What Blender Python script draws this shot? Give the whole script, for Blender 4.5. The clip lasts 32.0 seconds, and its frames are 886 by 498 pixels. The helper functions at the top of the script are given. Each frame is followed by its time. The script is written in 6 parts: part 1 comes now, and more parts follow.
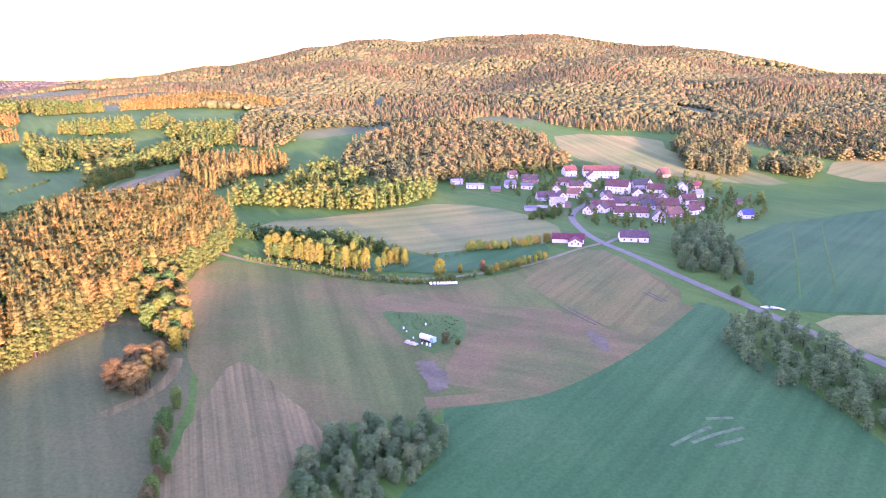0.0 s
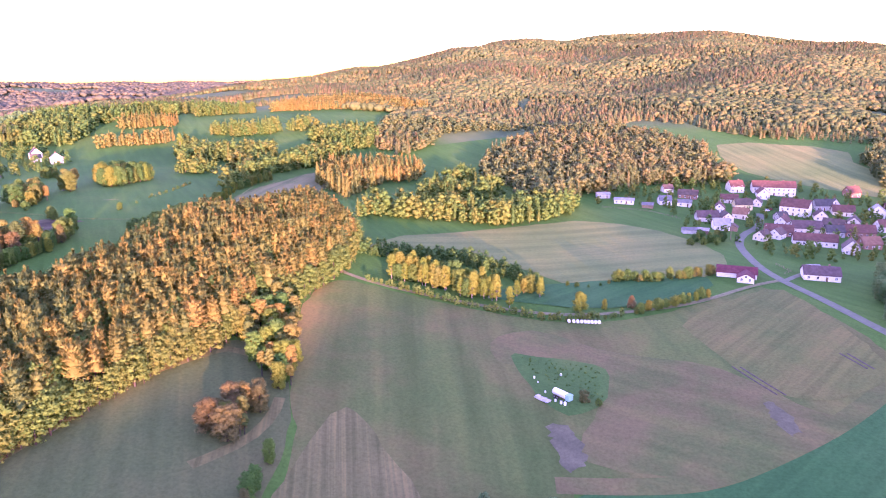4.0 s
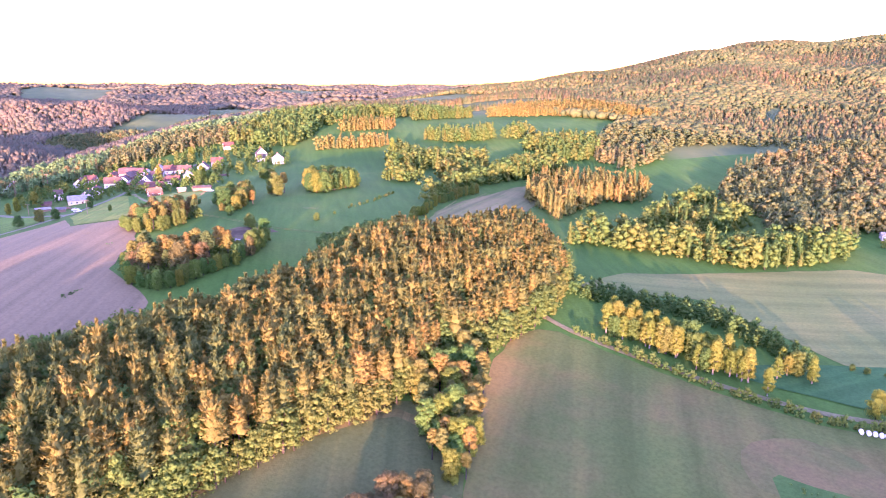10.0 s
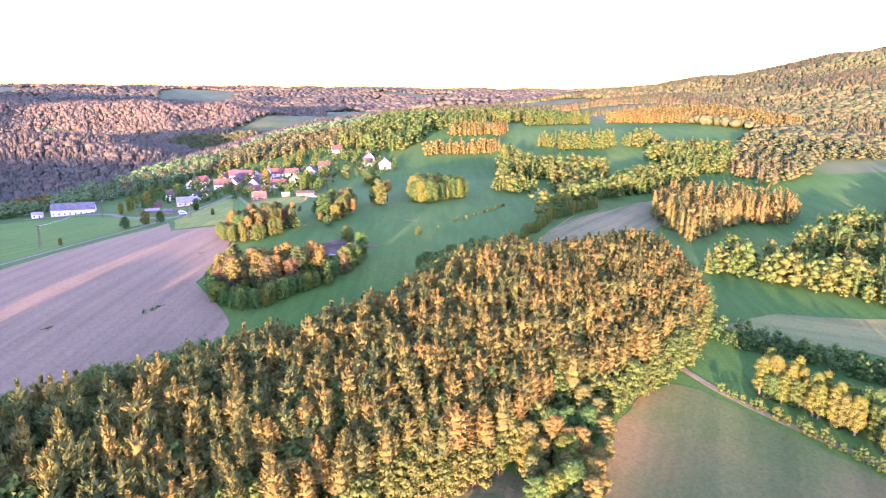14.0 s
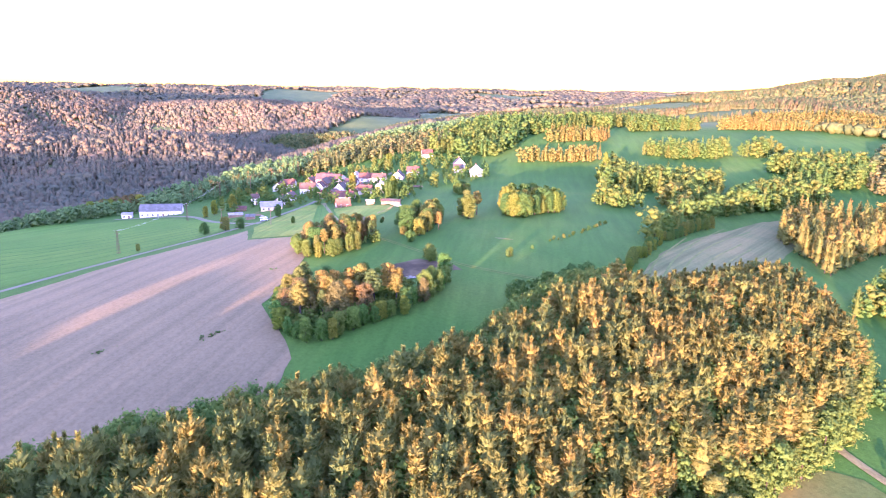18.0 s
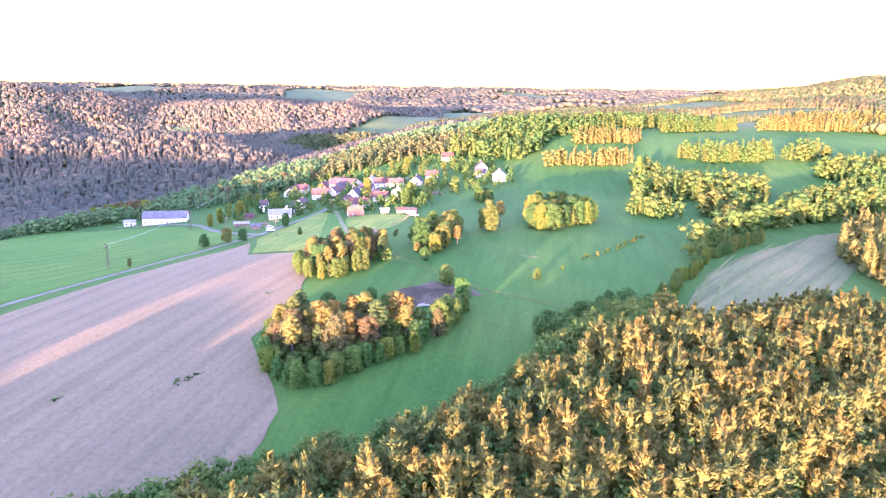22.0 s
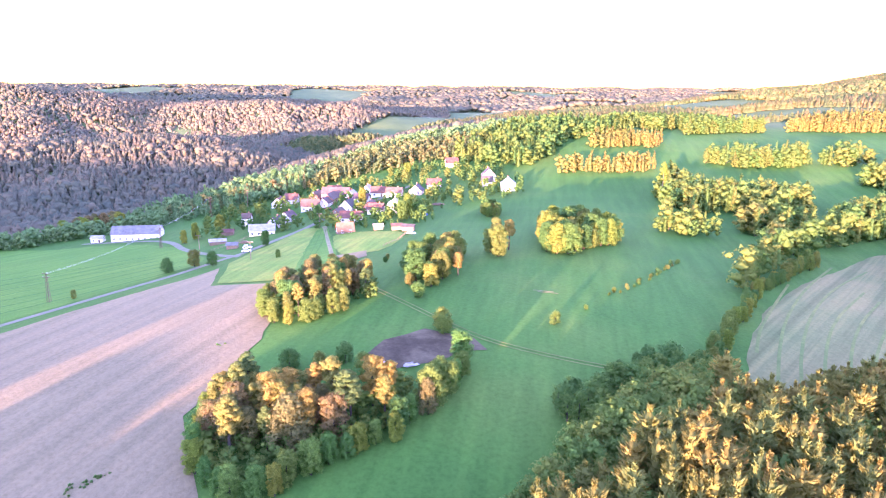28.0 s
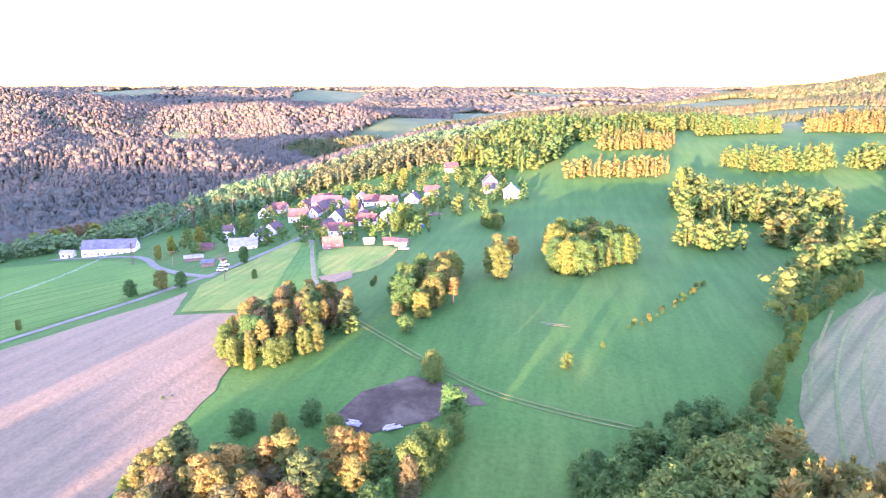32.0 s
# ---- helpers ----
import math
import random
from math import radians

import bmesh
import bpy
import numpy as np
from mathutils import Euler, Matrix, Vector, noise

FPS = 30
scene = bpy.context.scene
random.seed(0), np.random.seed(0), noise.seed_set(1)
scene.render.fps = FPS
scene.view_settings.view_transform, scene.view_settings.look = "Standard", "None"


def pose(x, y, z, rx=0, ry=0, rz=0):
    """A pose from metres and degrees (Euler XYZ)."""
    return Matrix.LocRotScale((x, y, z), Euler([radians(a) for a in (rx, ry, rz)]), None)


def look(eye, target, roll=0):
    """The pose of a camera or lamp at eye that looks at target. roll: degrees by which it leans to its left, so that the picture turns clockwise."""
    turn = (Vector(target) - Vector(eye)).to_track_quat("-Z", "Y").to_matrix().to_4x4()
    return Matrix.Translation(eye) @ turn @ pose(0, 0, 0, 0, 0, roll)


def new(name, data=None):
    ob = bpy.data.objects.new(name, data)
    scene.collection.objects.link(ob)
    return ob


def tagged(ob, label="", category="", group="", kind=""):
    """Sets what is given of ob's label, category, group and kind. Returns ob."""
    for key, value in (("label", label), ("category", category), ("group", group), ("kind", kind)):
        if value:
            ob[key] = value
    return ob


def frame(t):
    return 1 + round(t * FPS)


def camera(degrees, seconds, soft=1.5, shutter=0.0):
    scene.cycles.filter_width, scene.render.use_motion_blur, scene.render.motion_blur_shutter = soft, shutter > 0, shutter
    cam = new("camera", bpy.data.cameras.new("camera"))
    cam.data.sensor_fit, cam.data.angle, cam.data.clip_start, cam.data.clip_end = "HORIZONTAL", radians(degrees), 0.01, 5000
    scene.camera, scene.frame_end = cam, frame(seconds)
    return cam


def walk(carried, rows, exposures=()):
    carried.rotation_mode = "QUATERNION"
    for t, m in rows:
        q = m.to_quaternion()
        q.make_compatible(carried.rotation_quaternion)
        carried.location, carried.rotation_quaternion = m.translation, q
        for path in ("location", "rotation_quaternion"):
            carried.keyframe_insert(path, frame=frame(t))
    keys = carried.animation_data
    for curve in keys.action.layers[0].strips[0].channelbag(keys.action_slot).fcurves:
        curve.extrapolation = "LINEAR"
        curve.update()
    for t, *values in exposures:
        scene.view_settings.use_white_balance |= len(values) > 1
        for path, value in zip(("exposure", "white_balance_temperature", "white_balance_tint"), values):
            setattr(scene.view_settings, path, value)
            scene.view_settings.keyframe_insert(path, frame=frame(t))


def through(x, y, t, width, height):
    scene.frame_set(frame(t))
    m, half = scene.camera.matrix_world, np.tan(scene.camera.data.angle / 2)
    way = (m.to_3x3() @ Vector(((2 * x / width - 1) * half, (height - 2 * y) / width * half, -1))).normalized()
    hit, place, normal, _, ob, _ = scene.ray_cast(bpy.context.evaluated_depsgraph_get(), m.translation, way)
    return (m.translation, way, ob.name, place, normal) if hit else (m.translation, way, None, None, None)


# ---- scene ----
EXPOSURES = [(0, 4.66, 5690, 111), (6, 4.37, 5690, 113), (9.5, 4.57, 5610, 105), (13, 4.58, 5540, 96), (19, 4.85, 5430, 84), (25, 5.11, 5430, 83), (32, 5.11, 5430, 84)]

# camera: seconds, place, heading to the left of north, tilt, roll
FLIGHT = [
    (0, 0.00, -0.00, 93.26, -0.004, -13.895, -0.470),
    (1, 0.85, 9.98, 94.04, 3.521, -13.897, -0.707),
    (2, 0.81, 19.96, 94.82, 6.986, -13.924, -0.627),
    (2.5, 0.33, 24.75, 95.12, 8.082, -13.898, -0.644),
    (4.5, -2.67, 43.18, 95.81, 13.666, -13.790, -0.486),
    (5, -3.76, 47.74, 95.93, 15.584, -13.749, -0.496),
    (6, -6.49, 56.73, 96.12, 18.928, -13.696, -0.473),
    (7, -9.62, 65.40, 96.21, 21.554, -13.605, -0.377),
    (8, -12.91, 73.87, 96.29, 24.384, -13.511, -0.274),
    (9, -16.74, 82.21, 96.41, 27.044, -13.455, -0.168),
    (10, -21.07, 90.01, 96.22, 29.795, -13.393, 0.074),
    (11, -25.92, 97.47, 95.80, 32.313, -13.278, 0.076),
    (12, -31.07, 104.68, 95.67, 34.653, -13.195, 0.194),
    (13, -35.94, 111.39, 95.81, 36.782, -13.136, 0.333),
    (14, -40.89, 117.89, 95.93, 39.008, -13.134, 0.436),
    (14.5, -43.56, 121.17, 96.12, 39.852, -13.119, 0.493),
    (16.5, -54.90, 133.47, 96.58, 44.613, -13.071, 0.782),
    (17, -57.59, 136.44, 96.62, 45.676, -13.087, 0.805),
    (18, -63.03, 142.03, 96.66, 46.736, -13.088, 0.842),
    (19, -68.61, 147.72, 96.71, 47.288, -13.108, 0.796),
    (20, -74.24, 153.43, 96.95, 48.075, -13.174, 0.730),
    (21, -79.67, 159.02, 97.16, 48.417, -13.194, 0.662),
    (22, -85.14, 164.54, 97.17, 48.681, -13.207, 0.689),
    (23, -90.58, 170.06, 97.19, 48.936, -13.180, 0.602),
    (24, -95.94, 175.38, 97.40, 49.077, -13.232, 0.586),
    (25, -101.30, 180.71, 97.47, 49.199, -13.263, 0.548),
    (25.5, -103.96, 183.53, 97.43, 49.214, -13.281, 0.526),
    (27.5, -114.66, 194.94, 97.45, 49.466, -13.293, 0.406),
    (28, -117.36, 197.76, 97.42, 49.470, -13.261, 0.411),
    (29, -122.64, 203.18, 97.40, 49.473, -13.262, 0.333),
    (30, -127.67, 208.49, 97.39, 49.568, -13.246, 0.257),
    (31, -133.32, 214.32, 97.45, 49.802, -13.242, 0.079),
    (32, -138.65, 220.24, 97.39, 49.833, -13.221, 0.031),
]
cam = camera(66.31, 32.0, soft=1.1)
walk(cam, [(t, pose(x, y, z, 0, 0, head) @ pose(0, 0, 0, 90 + tilt) @ pose(0, 0, 0, 0, 0, roll))
           for t, x, y, z, head, tilt, roll in FLIGHT],
     exposures=EXPOSURES)


# world, sun
SUN_HEAD, SUN_UP = 25.5, 2.0          # where the light travels to (degrees left of north), height of the sun
world = bpy.data.worlds.new("sky")
scene.world = world
world.use_nodes = True
wn = world.node_tree
sky = wn.nodes.new("ShaderNodeTexSky")
sky.sky_type = "NISHITA"
sky.sun_disc = False
sky.sun_elevation = radians(SUN_UP)
sky.sun_rotation = radians(180 - SUN_HEAD)
sky.air_density, sky.dust_density, sky.ozone_density = 1.0, 0.02, 1.4
wn.links.new(sky.outputs[0], wn.nodes["Background"].inputs[0])
wn.nodes["Background"].inputs[1].default_value = 0.15
lamp = bpy.data.lights.new("sun", "SUN")
lamp.energy, lamp.angle, lamp.color = 1.7, radians(0.53), (1.0, 0.62, 0.23)
sun = new("sun", lamp)
to = Vector((-math.sin(radians(SUN_HEAD)), math.cos(radians(SUN_HEAD)), -math.tan(radians(SUN_UP))))
sun.matrix_world = look((0, 0, 300), Vector((0, 0, 300)) + to)
sun.name = "sun"


# ---------- relief ----------
def ease(a, b, v):
    u = np.clip((v - a) / (b - a), 0, 1)
    return u * u * (3 - 2 * u)


KNOLL_X = np.arange(-600, 301, 150.0)
KNOLL_Y = np.arange(100, 701, 120.0)
KNOLLS = np.array([[20.9, 10.1, -1.3, 0.9, 5.5, 15.8], [-0.0, -14.5, -12.4, -1.7, 2.4, 6.0], [-2.7, 3.2, 19.0, 3.8, -10.1, -0.1], [2.3, -3.7, 1.6, -6.8, -9.4, 1.4], [-17.0, -2.5, -1.0, -1.7, 8.5, 2.8], [-10.8, 11.1, 3.3, -11.4, -2.8, -3.5], [-6.7, -0.9, -2.2, -8.2, -5.2, -2.5]])


def crest(x, y, line, wide):
    """A rounded ridge along a line of (x, y, rise)."""
    best, rise = np.full(np.shape(x), 1e9), np.zeros(np.shape(x))
    for (x0, y0, r0), (x1, y1, r1) in zip(line, line[1:]):
        u = np.clip(((x - x0) * (x1 - x0) + (y - y0) * (y1 - y0)) / ((x1 - x0) ** 2 + (y1 - y0) ** 2), 0, 1)
        d = np.hypot(x - x0 - u * (x1 - x0), y - y0 - u * (y1 - y0))
        rise = np.where(d < best, r0 + u * (r1 - r0), rise)
        best = np.minimum(best, d)
    return rise * np.exp(-0.5 * (best / wide) ** 2)


def western_valley(x, y):
    """Valley floor, the wooded spur across it, a smaller one behind and the long ridge that closes the west."""
    d, bearing = np.hypot(x + 100, y - 180), np.degrees(np.arctan2(-(x + 100), y - 180))
    h = -28 + crest(x, y, [(-797, 613, 6), (-890, 590, 34), (-985, 551, 53), (-1065, 450, 52), (-1100, 340, 48), (-1130, 150, 46), (-1150, -200, 46)], 88)
    h = h + crest(x, y, [(-930, 890, 20), (-1020, 825, 42), (-1160, 740, 34)], 70) + crest(x, y, [(-860, 300, 12), (-905, 395, 16), (-900, 470, 6)], 42)
    long_ridge = np.interp(bearing, [30, 45, 52, 57, 63, 70, 76, 83, 95], [30, 40, 54, 70, 76, 84, 88, 102, 110]) + 28
    rise = ease(np.interp(bearing, [50, 62, 70], [1020, 1120, 1450]), np.interp(bearing, [50, 62, 70], [1650, 1750, 2120]), d)
    h = h + long_ridge * rise + (5 * np.sin(bearing / 1.9 + d / 420) + 4 * np.sin(bearing / 0.9 - d / 300)) * np.sin(np.pi * np.clip((d - 1250) / 900, 0, 1))
    h = h + 5 * np.sin(x / 41 + 1.4 * np.sin(y / 60)) * np.sin(y / 53 + x / 140) * ease(700, 900, d)
    return h - 18 * ease(2400, 3200, d) * ease(70, 60, bearing) + 24 * ease(3200, 4600, d)


def height(x, y):
    """The lie of the land: the great hill in the north, the valley in the west, small knolls between, an unseen ridge
    and rise added in the south for shade.
    """
    x, y = np.asarray(x, float), np.asarray(y, float)
    h = 224 * np.exp(-0.5 * ((x - 200) / np.where(x < 200, 760.0, 760.0)) ** 2 - 0.5 * ((y - 2400) / 900) ** 2)
    h = h + 74 * ease(2300, 4300, np.hypot(x, y)) * (1 - np.exp(-0.5 * ((x - 200) / 1100) ** 2 - 0.5 * ((y - 2400) / 1200) ** 2))
    across = (x + 650) * 0.857 + (y - 250) * 0.515
    along = -(x + 650) * 0.515 + (y - 250) * 0.857
    h = h + 18 * ease(0, -300, x)
    h = h - 62 * np.exp(-0.5 * ((across + 130) / 150) ** 2) * ease(1500, 900, along) * ease(-700, -200, along)
    west = ease(80, -30, across) * ease(1500, 950, along) * ease(-700, -250, along)
    h = h * (1 - west) + western_valley(x, y) * west
    for i, kx in enumerate(KNOLL_X):
        for j, ky in enumerate(KNOLL_Y):
            h = h + KNOLLS[i, j] * np.exp(-((x - kx) ** 2 + (y - ky) ** 2) / (2 * 140.0 ** 2))
    # unseen southern ridge, its height stepped to set where its shade ends
    h = h + (21.5 + 4.3 * ease(-20, 60, 0.903 * x + 0.43 * y) + 21.8 * ease(195, 235, 0.903 * x + 0.43 * y)) * np.exp(-0.5 * ((y + 620 - 0.2 * x) / 160) ** 2)
    # folds of the hillside and of the far slopes
    fold = np.sin(x / 82 + 1.3 * np.sin(y / 150)) * np.sin(y / 120 + 0.9 * np.sin(x / 170 + 1))
    h = h + 12 * fold * ease(760, 1150, y) * (1 - west)
    # unseen south-western rise that lifts the shading tree belt
    h = h + 30 * np.exp(-0.5 * ((x + 245) / 190) ** 2 - 0.5 * ((y + 78) / 68) ** 2)
    return h


def ground_at(x, y):
    return float(height(x, y))


# ---------- materials ----------


def shader(name, rough=0.8, metal=0.0, spec=0.3):
    m = bpy.data.materials.new(name)
    m.use_nodes = True
    nt = m.node_tree
    b = nt.nodes["Principled BSDF"]
    b.inputs["Roughness"].default_value = rough
    b.inputs["Metallic"].default_value = metal
    b.inputs["Specular IOR Level"].default_value = spec
    return m, nt, b


def ramp(nt, src, stops):
    r = nt.nodes.new("ShaderNodeValToRGB")
    el = r.color_ramp.elements
    while len(el) < len(stops):
        el.new(0.5)
    for e, (p, c) in zip(el, stops):
        e.position, e.color = p, (*c, 1)
    nt.links.new(src, r.inputs[0])
    return r.outputs[0]


def coords(nt, scale=(1, 1, 1), turn=0.0):
    g = nt.nodes.new("ShaderNodeNewGeometry")
    mp = nt.nodes.new("ShaderNodeMapping")
    mp.vector_type = "TEXTURE"
    mp.inputs["Scale"].default_value = tuple(1 / c for c in scale)
    mp.inputs["Rotation"].default_value = (0, 0, radians(turn))
    nt.links.new(g.outputs["Position"], mp.inputs[0])
    return mp.outputs[0]


def noise_of(nt, vec, scale, detail=4.0, rough=0.55):
    n = nt.nodes.new("ShaderNodeTexNoise")
    n.inputs["Scale"].default_value, n.inputs["Detail"].default_value, n.inputs["Roughness"].default_value = scale, detail, rough
    nt.links.new(vec, n.inputs["Vector"])
    return n.outputs[0]


def mix(nt, fac, a, b, how="MIX"):
    n = nt.nodes.new("ShaderNodeMix")
    n.data_type, n.blend_type = "RGBA", how
    for sock, v in ((n.inputs[0], fac), (n.inputs[6], a), (n.inputs[7], b)):
        if isinstance(v, (int, float)):
            sock.default_value = v
        elif isinstance(v, tuple):
            sock.default_value = (*v, 1)
        else:
            nt.links.new(v, sock)
    return n.outputs[2]


def bump(nt, b, src, strength, dist):
    n = nt.nodes.new("ShaderNodeBump")
    n.inputs["Strength"].default_value, n.inputs["Distance"].default_value = strength, dist
    nt.links.new(src, n.inputs["Height"])
    nt.links.new(n.outputs[0], b.inputs["Normal"])


def land(name, stops, patch=0.02, turn=0.0, streak=None, streak_amount=0.5, bumpy=0.3):
    """Ground cover: broad patches, streaks along the working direction, fine tufts."""
    m, nt, b = shader(name, 0.95, 0, 0.1)
    base = ramp(nt, noise_of(nt, coords(nt), patch, 5, 0.6), stops)
    if streak:
        s = noise_of(nt, coords(nt, (streak[0], streak[1], 0.001), turn), 1.0, 3, 0.6)
        dark = ramp(nt, s, [(0.36, (0.62, 0.68, 0.62)), (0.5, (1, 1, 1)), (0.64, (1.5, 1.28, 1.2))])
        base = mix(nt, streak_amount, base, dark, "MULTIPLY")
    fine = noise_of(nt, coords(nt), 0.9, 5, 0.7)
    base = mix(nt, 0.5, base, ramp(nt, fine, [(0.3, (0.55, 0.58, 0.5)), (0.55, (1, 1, 1)), (0.75, (1.3, 1.25, 1.15))]), "MULTIPLY")
    nt.links.new(base, b.inputs["Base Color"])
    bump(nt, b, fine, bumpy, 0.5)
    return m


def plain(name, color, rough=0.7, metal=0.0, vary=0.25, scale=1.5, spec=0.3):
    m, nt, b = shader(name, rough, metal, spec)
    n = noise_of(nt, coords(nt), scale, 5, 0.65)
    lo, hi = tuple(c * (1 - vary) for c in color), tuple(min(1, c * (1 + vary * 0.6)) for c in color)
    nt.links.new(ramp(nt, n, [(0.3, lo), (0.65, hi)]), b.inputs["Base Color"])
    bump(nt, b, n, 0.15, 0.05)
    return m


def foliage(name, stops, joined=False, through=0.45, lively=0.6):
    """Leaves: a tone for each tree (its random number, or the tint kept with a joined wood), small change from leaf to leaf, light let through."""
    m, nt, b = shader(name, 0.9, 0, 0.03)
    if joined:
        a = nt.nodes.new("ShaderNodeAttribute")
        a.attribute_name = "tint"
        tone = a.outputs["Fac"]
    else:
        tone = nt.nodes.new("ShaderNodeObjectInfo").outputs["Random"]
    col = ramp(nt, tone, stops)
    isl = nt.nodes.new("ShaderNodeNewGeometry").outputs["Random Per Island"]
    col = mix(nt, lively, col, ramp(nt, isl, [(0.0, (0.6, 0.65, 0.6)), (0.6, (1, 1, 1)), (1.0, (1.45, 1.35, 1.15))]), "MULTIPLY")
    nt.links.new(col, b.inputs["Base Color"])
    tr = nt.nodes.new("ShaderNodeBsdfTranslucent")
    nt.links.new(col, tr.inputs[0])
    ms = nt.nodes.new("ShaderNodeMixShader")
    ms.inputs[0].default_value = through
    nt.links.new(b.outputs[0], ms.inputs[1])
    nt.links.new(tr.outputs[0], ms.inputs[2])
    nt.links.new(ms.outputs[0], nt.nodes["Material Output"].inputs[0])
    return m


M = {}
M["grass"] = land("meadow_grass", [(0.3, (0.029, 0.105, 0.018)), (0.5, (0.038, 0.128, 0.02)), (0.7, (0.066, 0.142, 0.025))], 0.013, 40, (0.25, 0.02, 1), 0.3)
nt = M["grass"].node_tree
b = nt.nodes["Principled BSDF"]
meadow_tone = b.inputs["Base Color"].links[0].from_socket
kind_of_cover = nt.nodes.new("ShaderNodeAttribute")
kind_of_cover.attribute_name = "wooded"
floor_tone = ramp(nt, noise_of(nt, coords(nt), 0.02, 4, 0.6), [(0.3, (0.052, 0.095, 0.036)), (0.55, (0.076, 0.124, 0.043)), (0.75, (0.1, 0.142, 0.05))])
nt.links.new(mix(nt, kind_of_cover.outputs["Fac"], meadow_tone, floor_tone), b.inputs["Base Color"])
M["mown"] = land("mown_field", [(0.34, (0.058, 0.113, 0.027)), (0.48, (0.084, 0.119, 0.031)), (0.6, (0.132, 0.124, 0.041))], 0.014, 16, (0.09, 0.006, 1), 0.42)
M["brown"] = land("bare_mown_field", [(0.32, (0.072, 0.113, 0.031)), (0.48, (0.104, 0.117, 0.037)), (0.62, (0.14, 0.12, 0.046))], 0.035, 70, (0.12, 0.012, 1), 0.35)
M["pasture"] = land("pasture_grass", [(0.3, (0.08, 0.14, 0.04)), (0.5, (0.115, 0.165, 0.048)), (0.7, (0.16, 0.18, 0.058))], 0.018, 20, (0.15, 0.006, 1), 0.5)
M["crop"] = land("young_crop", [(0.3, (0.016, 0.092, 0.027)), (0.5, (0.02, 0.108, 0.03)), (0.72, (0.035, 0.119, 0.036))], 0.015, -40, (0.25, 0.006, 1), 0.3)
M["rank"] = land("rank_grass", [(0.3, (0.035, 0.105, 0.024)), (0.5, (0.045, 0.122, 0.028)), (0.7, (0.07, 0.135, 0.032))], 0.06)
M["hay"] = land("raked_hay_field", [(0.3, (0.085, 0.12, 0.032)), (0.5, (0.112, 0.128, 0.036)), (0.7, (0.14, 0.132, 0.042))], 0.05, -35, (0.35, 0.012, 1), 0.35)
M["brightcrop"] = land("bright_crop", [(0.3, (0.042, 0.15, 0.02)), (0.7, (0.074, 0.184, 0.024))], 0.02, 8, (0.3, 0.005, 1), 0.3)
M["pale"] = land("pale_meadow", [(0.3, (0.092, 0.15, 0.042)), (0.5, (0.13, 0.172, 0.05)), (0.7, (0.175, 0.188, 0.058))], 0.02, -63, (0.14, 0.006, 1), 0.4)
M["greyfield"] = land("rough_field", [(0.3, (0.105, 0.145, 0.05)), (0.5, (0.145, 0.162, 0.06)), (0.7, (0.18, 0.17, 0.068))], 0.03, 9, (0.3, 0.005, 1), 0.6)
M["plough"] = land("ploughed_soil", [(0.3, (0.154, 0.133, 0.07)), (0.5, (0.182, 0.153, 0.08)), (0.7, (0.21, 0.172, 0.09))], 0.012, 32, (0.3, 0.004, 1), 0.3, 0.5)
M["yellowgrass"] = land("yellow_grass", [(0.3, (0.085, 0.185, 0.026)), (0.5, (0.13, 0.21, 0.032)), (0.7, (0.185, 0.218, 0.04))], 0.06, 40, (0.4, 0.03, 1), 0.4)
M["dirt"] = land("dirt", [(0.3, (0.042, 0.036, 0.021)), (0.5, (0.072, 0.058, 0.034)), (0.7, (0.135, 0.115, 0.067))], 0.12)
M["asphalt"] = plain("asphalt", (0.112, 0.128, 0.08), 0.85, 0, 0.2, 0.4)
M["gravel"] = plain("track_gravel", (0.14, 0.148, 0.062), 0.95, 0, 0.35, 0.6)
M["raked"] = land("raked_hay", [(0.3, (0.105, 0.117, 0.038)), (0.5, (0.134, 0.132, 0.046)), (0.7, (0.16, 0.146, 0.054))], 0.03, 20, (0.45, 0.006, 1), 0.7)
# base colour darkened to put the rough field's shade into its grass
M["dim"] = land("pasture_shade_toned", [(0.3, (0.058, 0.102, 0.031)), (0.5, (0.079, 0.112, 0.036)), (0.7, (0.105, 0.117, 0.041))], 0.02, 30, (0.2, 0.006, 1), 0.3)
LEAF = [(0.0, (0.064, 0.165, 0.044)), (0.35, (0.09, 0.19, 0.043)), (0.65, (0.125, 0.205, 0.042)), (0.92, (0.165, 0.205, 0.044)), (1.0, (0.18, 0.185, 0.05))]
NEEDLE = [(0.0, (0.095, 0.16, 0.05)), (0.4, (0.16, 0.197, 0.05)), (0.7, (0.23, 0.218, 0.05)), (1.0, (0.285, 0.218, 0.055))]
M["leaf"] = foliage("broad_leaves", LEAF)
M["leaf_yellow"] = foliage("yellow_leaves", [(0.0, (0.14, 0.225, 0.035)), (0.5, (0.175, 0.24, 0.036)), (1.0, (0.21, 0.235, 0.04))])
M["leaf_rust"] = foliage("rusty_leaves", [(0.0, (0.13, 0.16, 0.055)), (0.5, (0.175, 0.16, 0.06)), (1.0, (0.2, 0.155, 0.065))])
M["leaf_wood"] = foliage("wood_leaves", LEAF, True, 0.48, 0.32)
M["needle"] = foliage("needles", NEEDLE)
M["needle_wood"] = foliage("wood_needles", NEEDLE, True, 0.45, 0.5)
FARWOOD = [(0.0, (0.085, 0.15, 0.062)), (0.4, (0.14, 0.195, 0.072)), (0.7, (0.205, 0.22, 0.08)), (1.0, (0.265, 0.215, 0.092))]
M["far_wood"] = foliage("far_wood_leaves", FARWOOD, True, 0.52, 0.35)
# leaves greyed and lightened: the valley's distance haze put into their colour
VALLEY_HAZED = [(0.0, (0.115, 0.15, 0.105)), (0.45, (0.165, 0.175, 0.115)), (1.0, (0.215, 0.185, 0.12))]
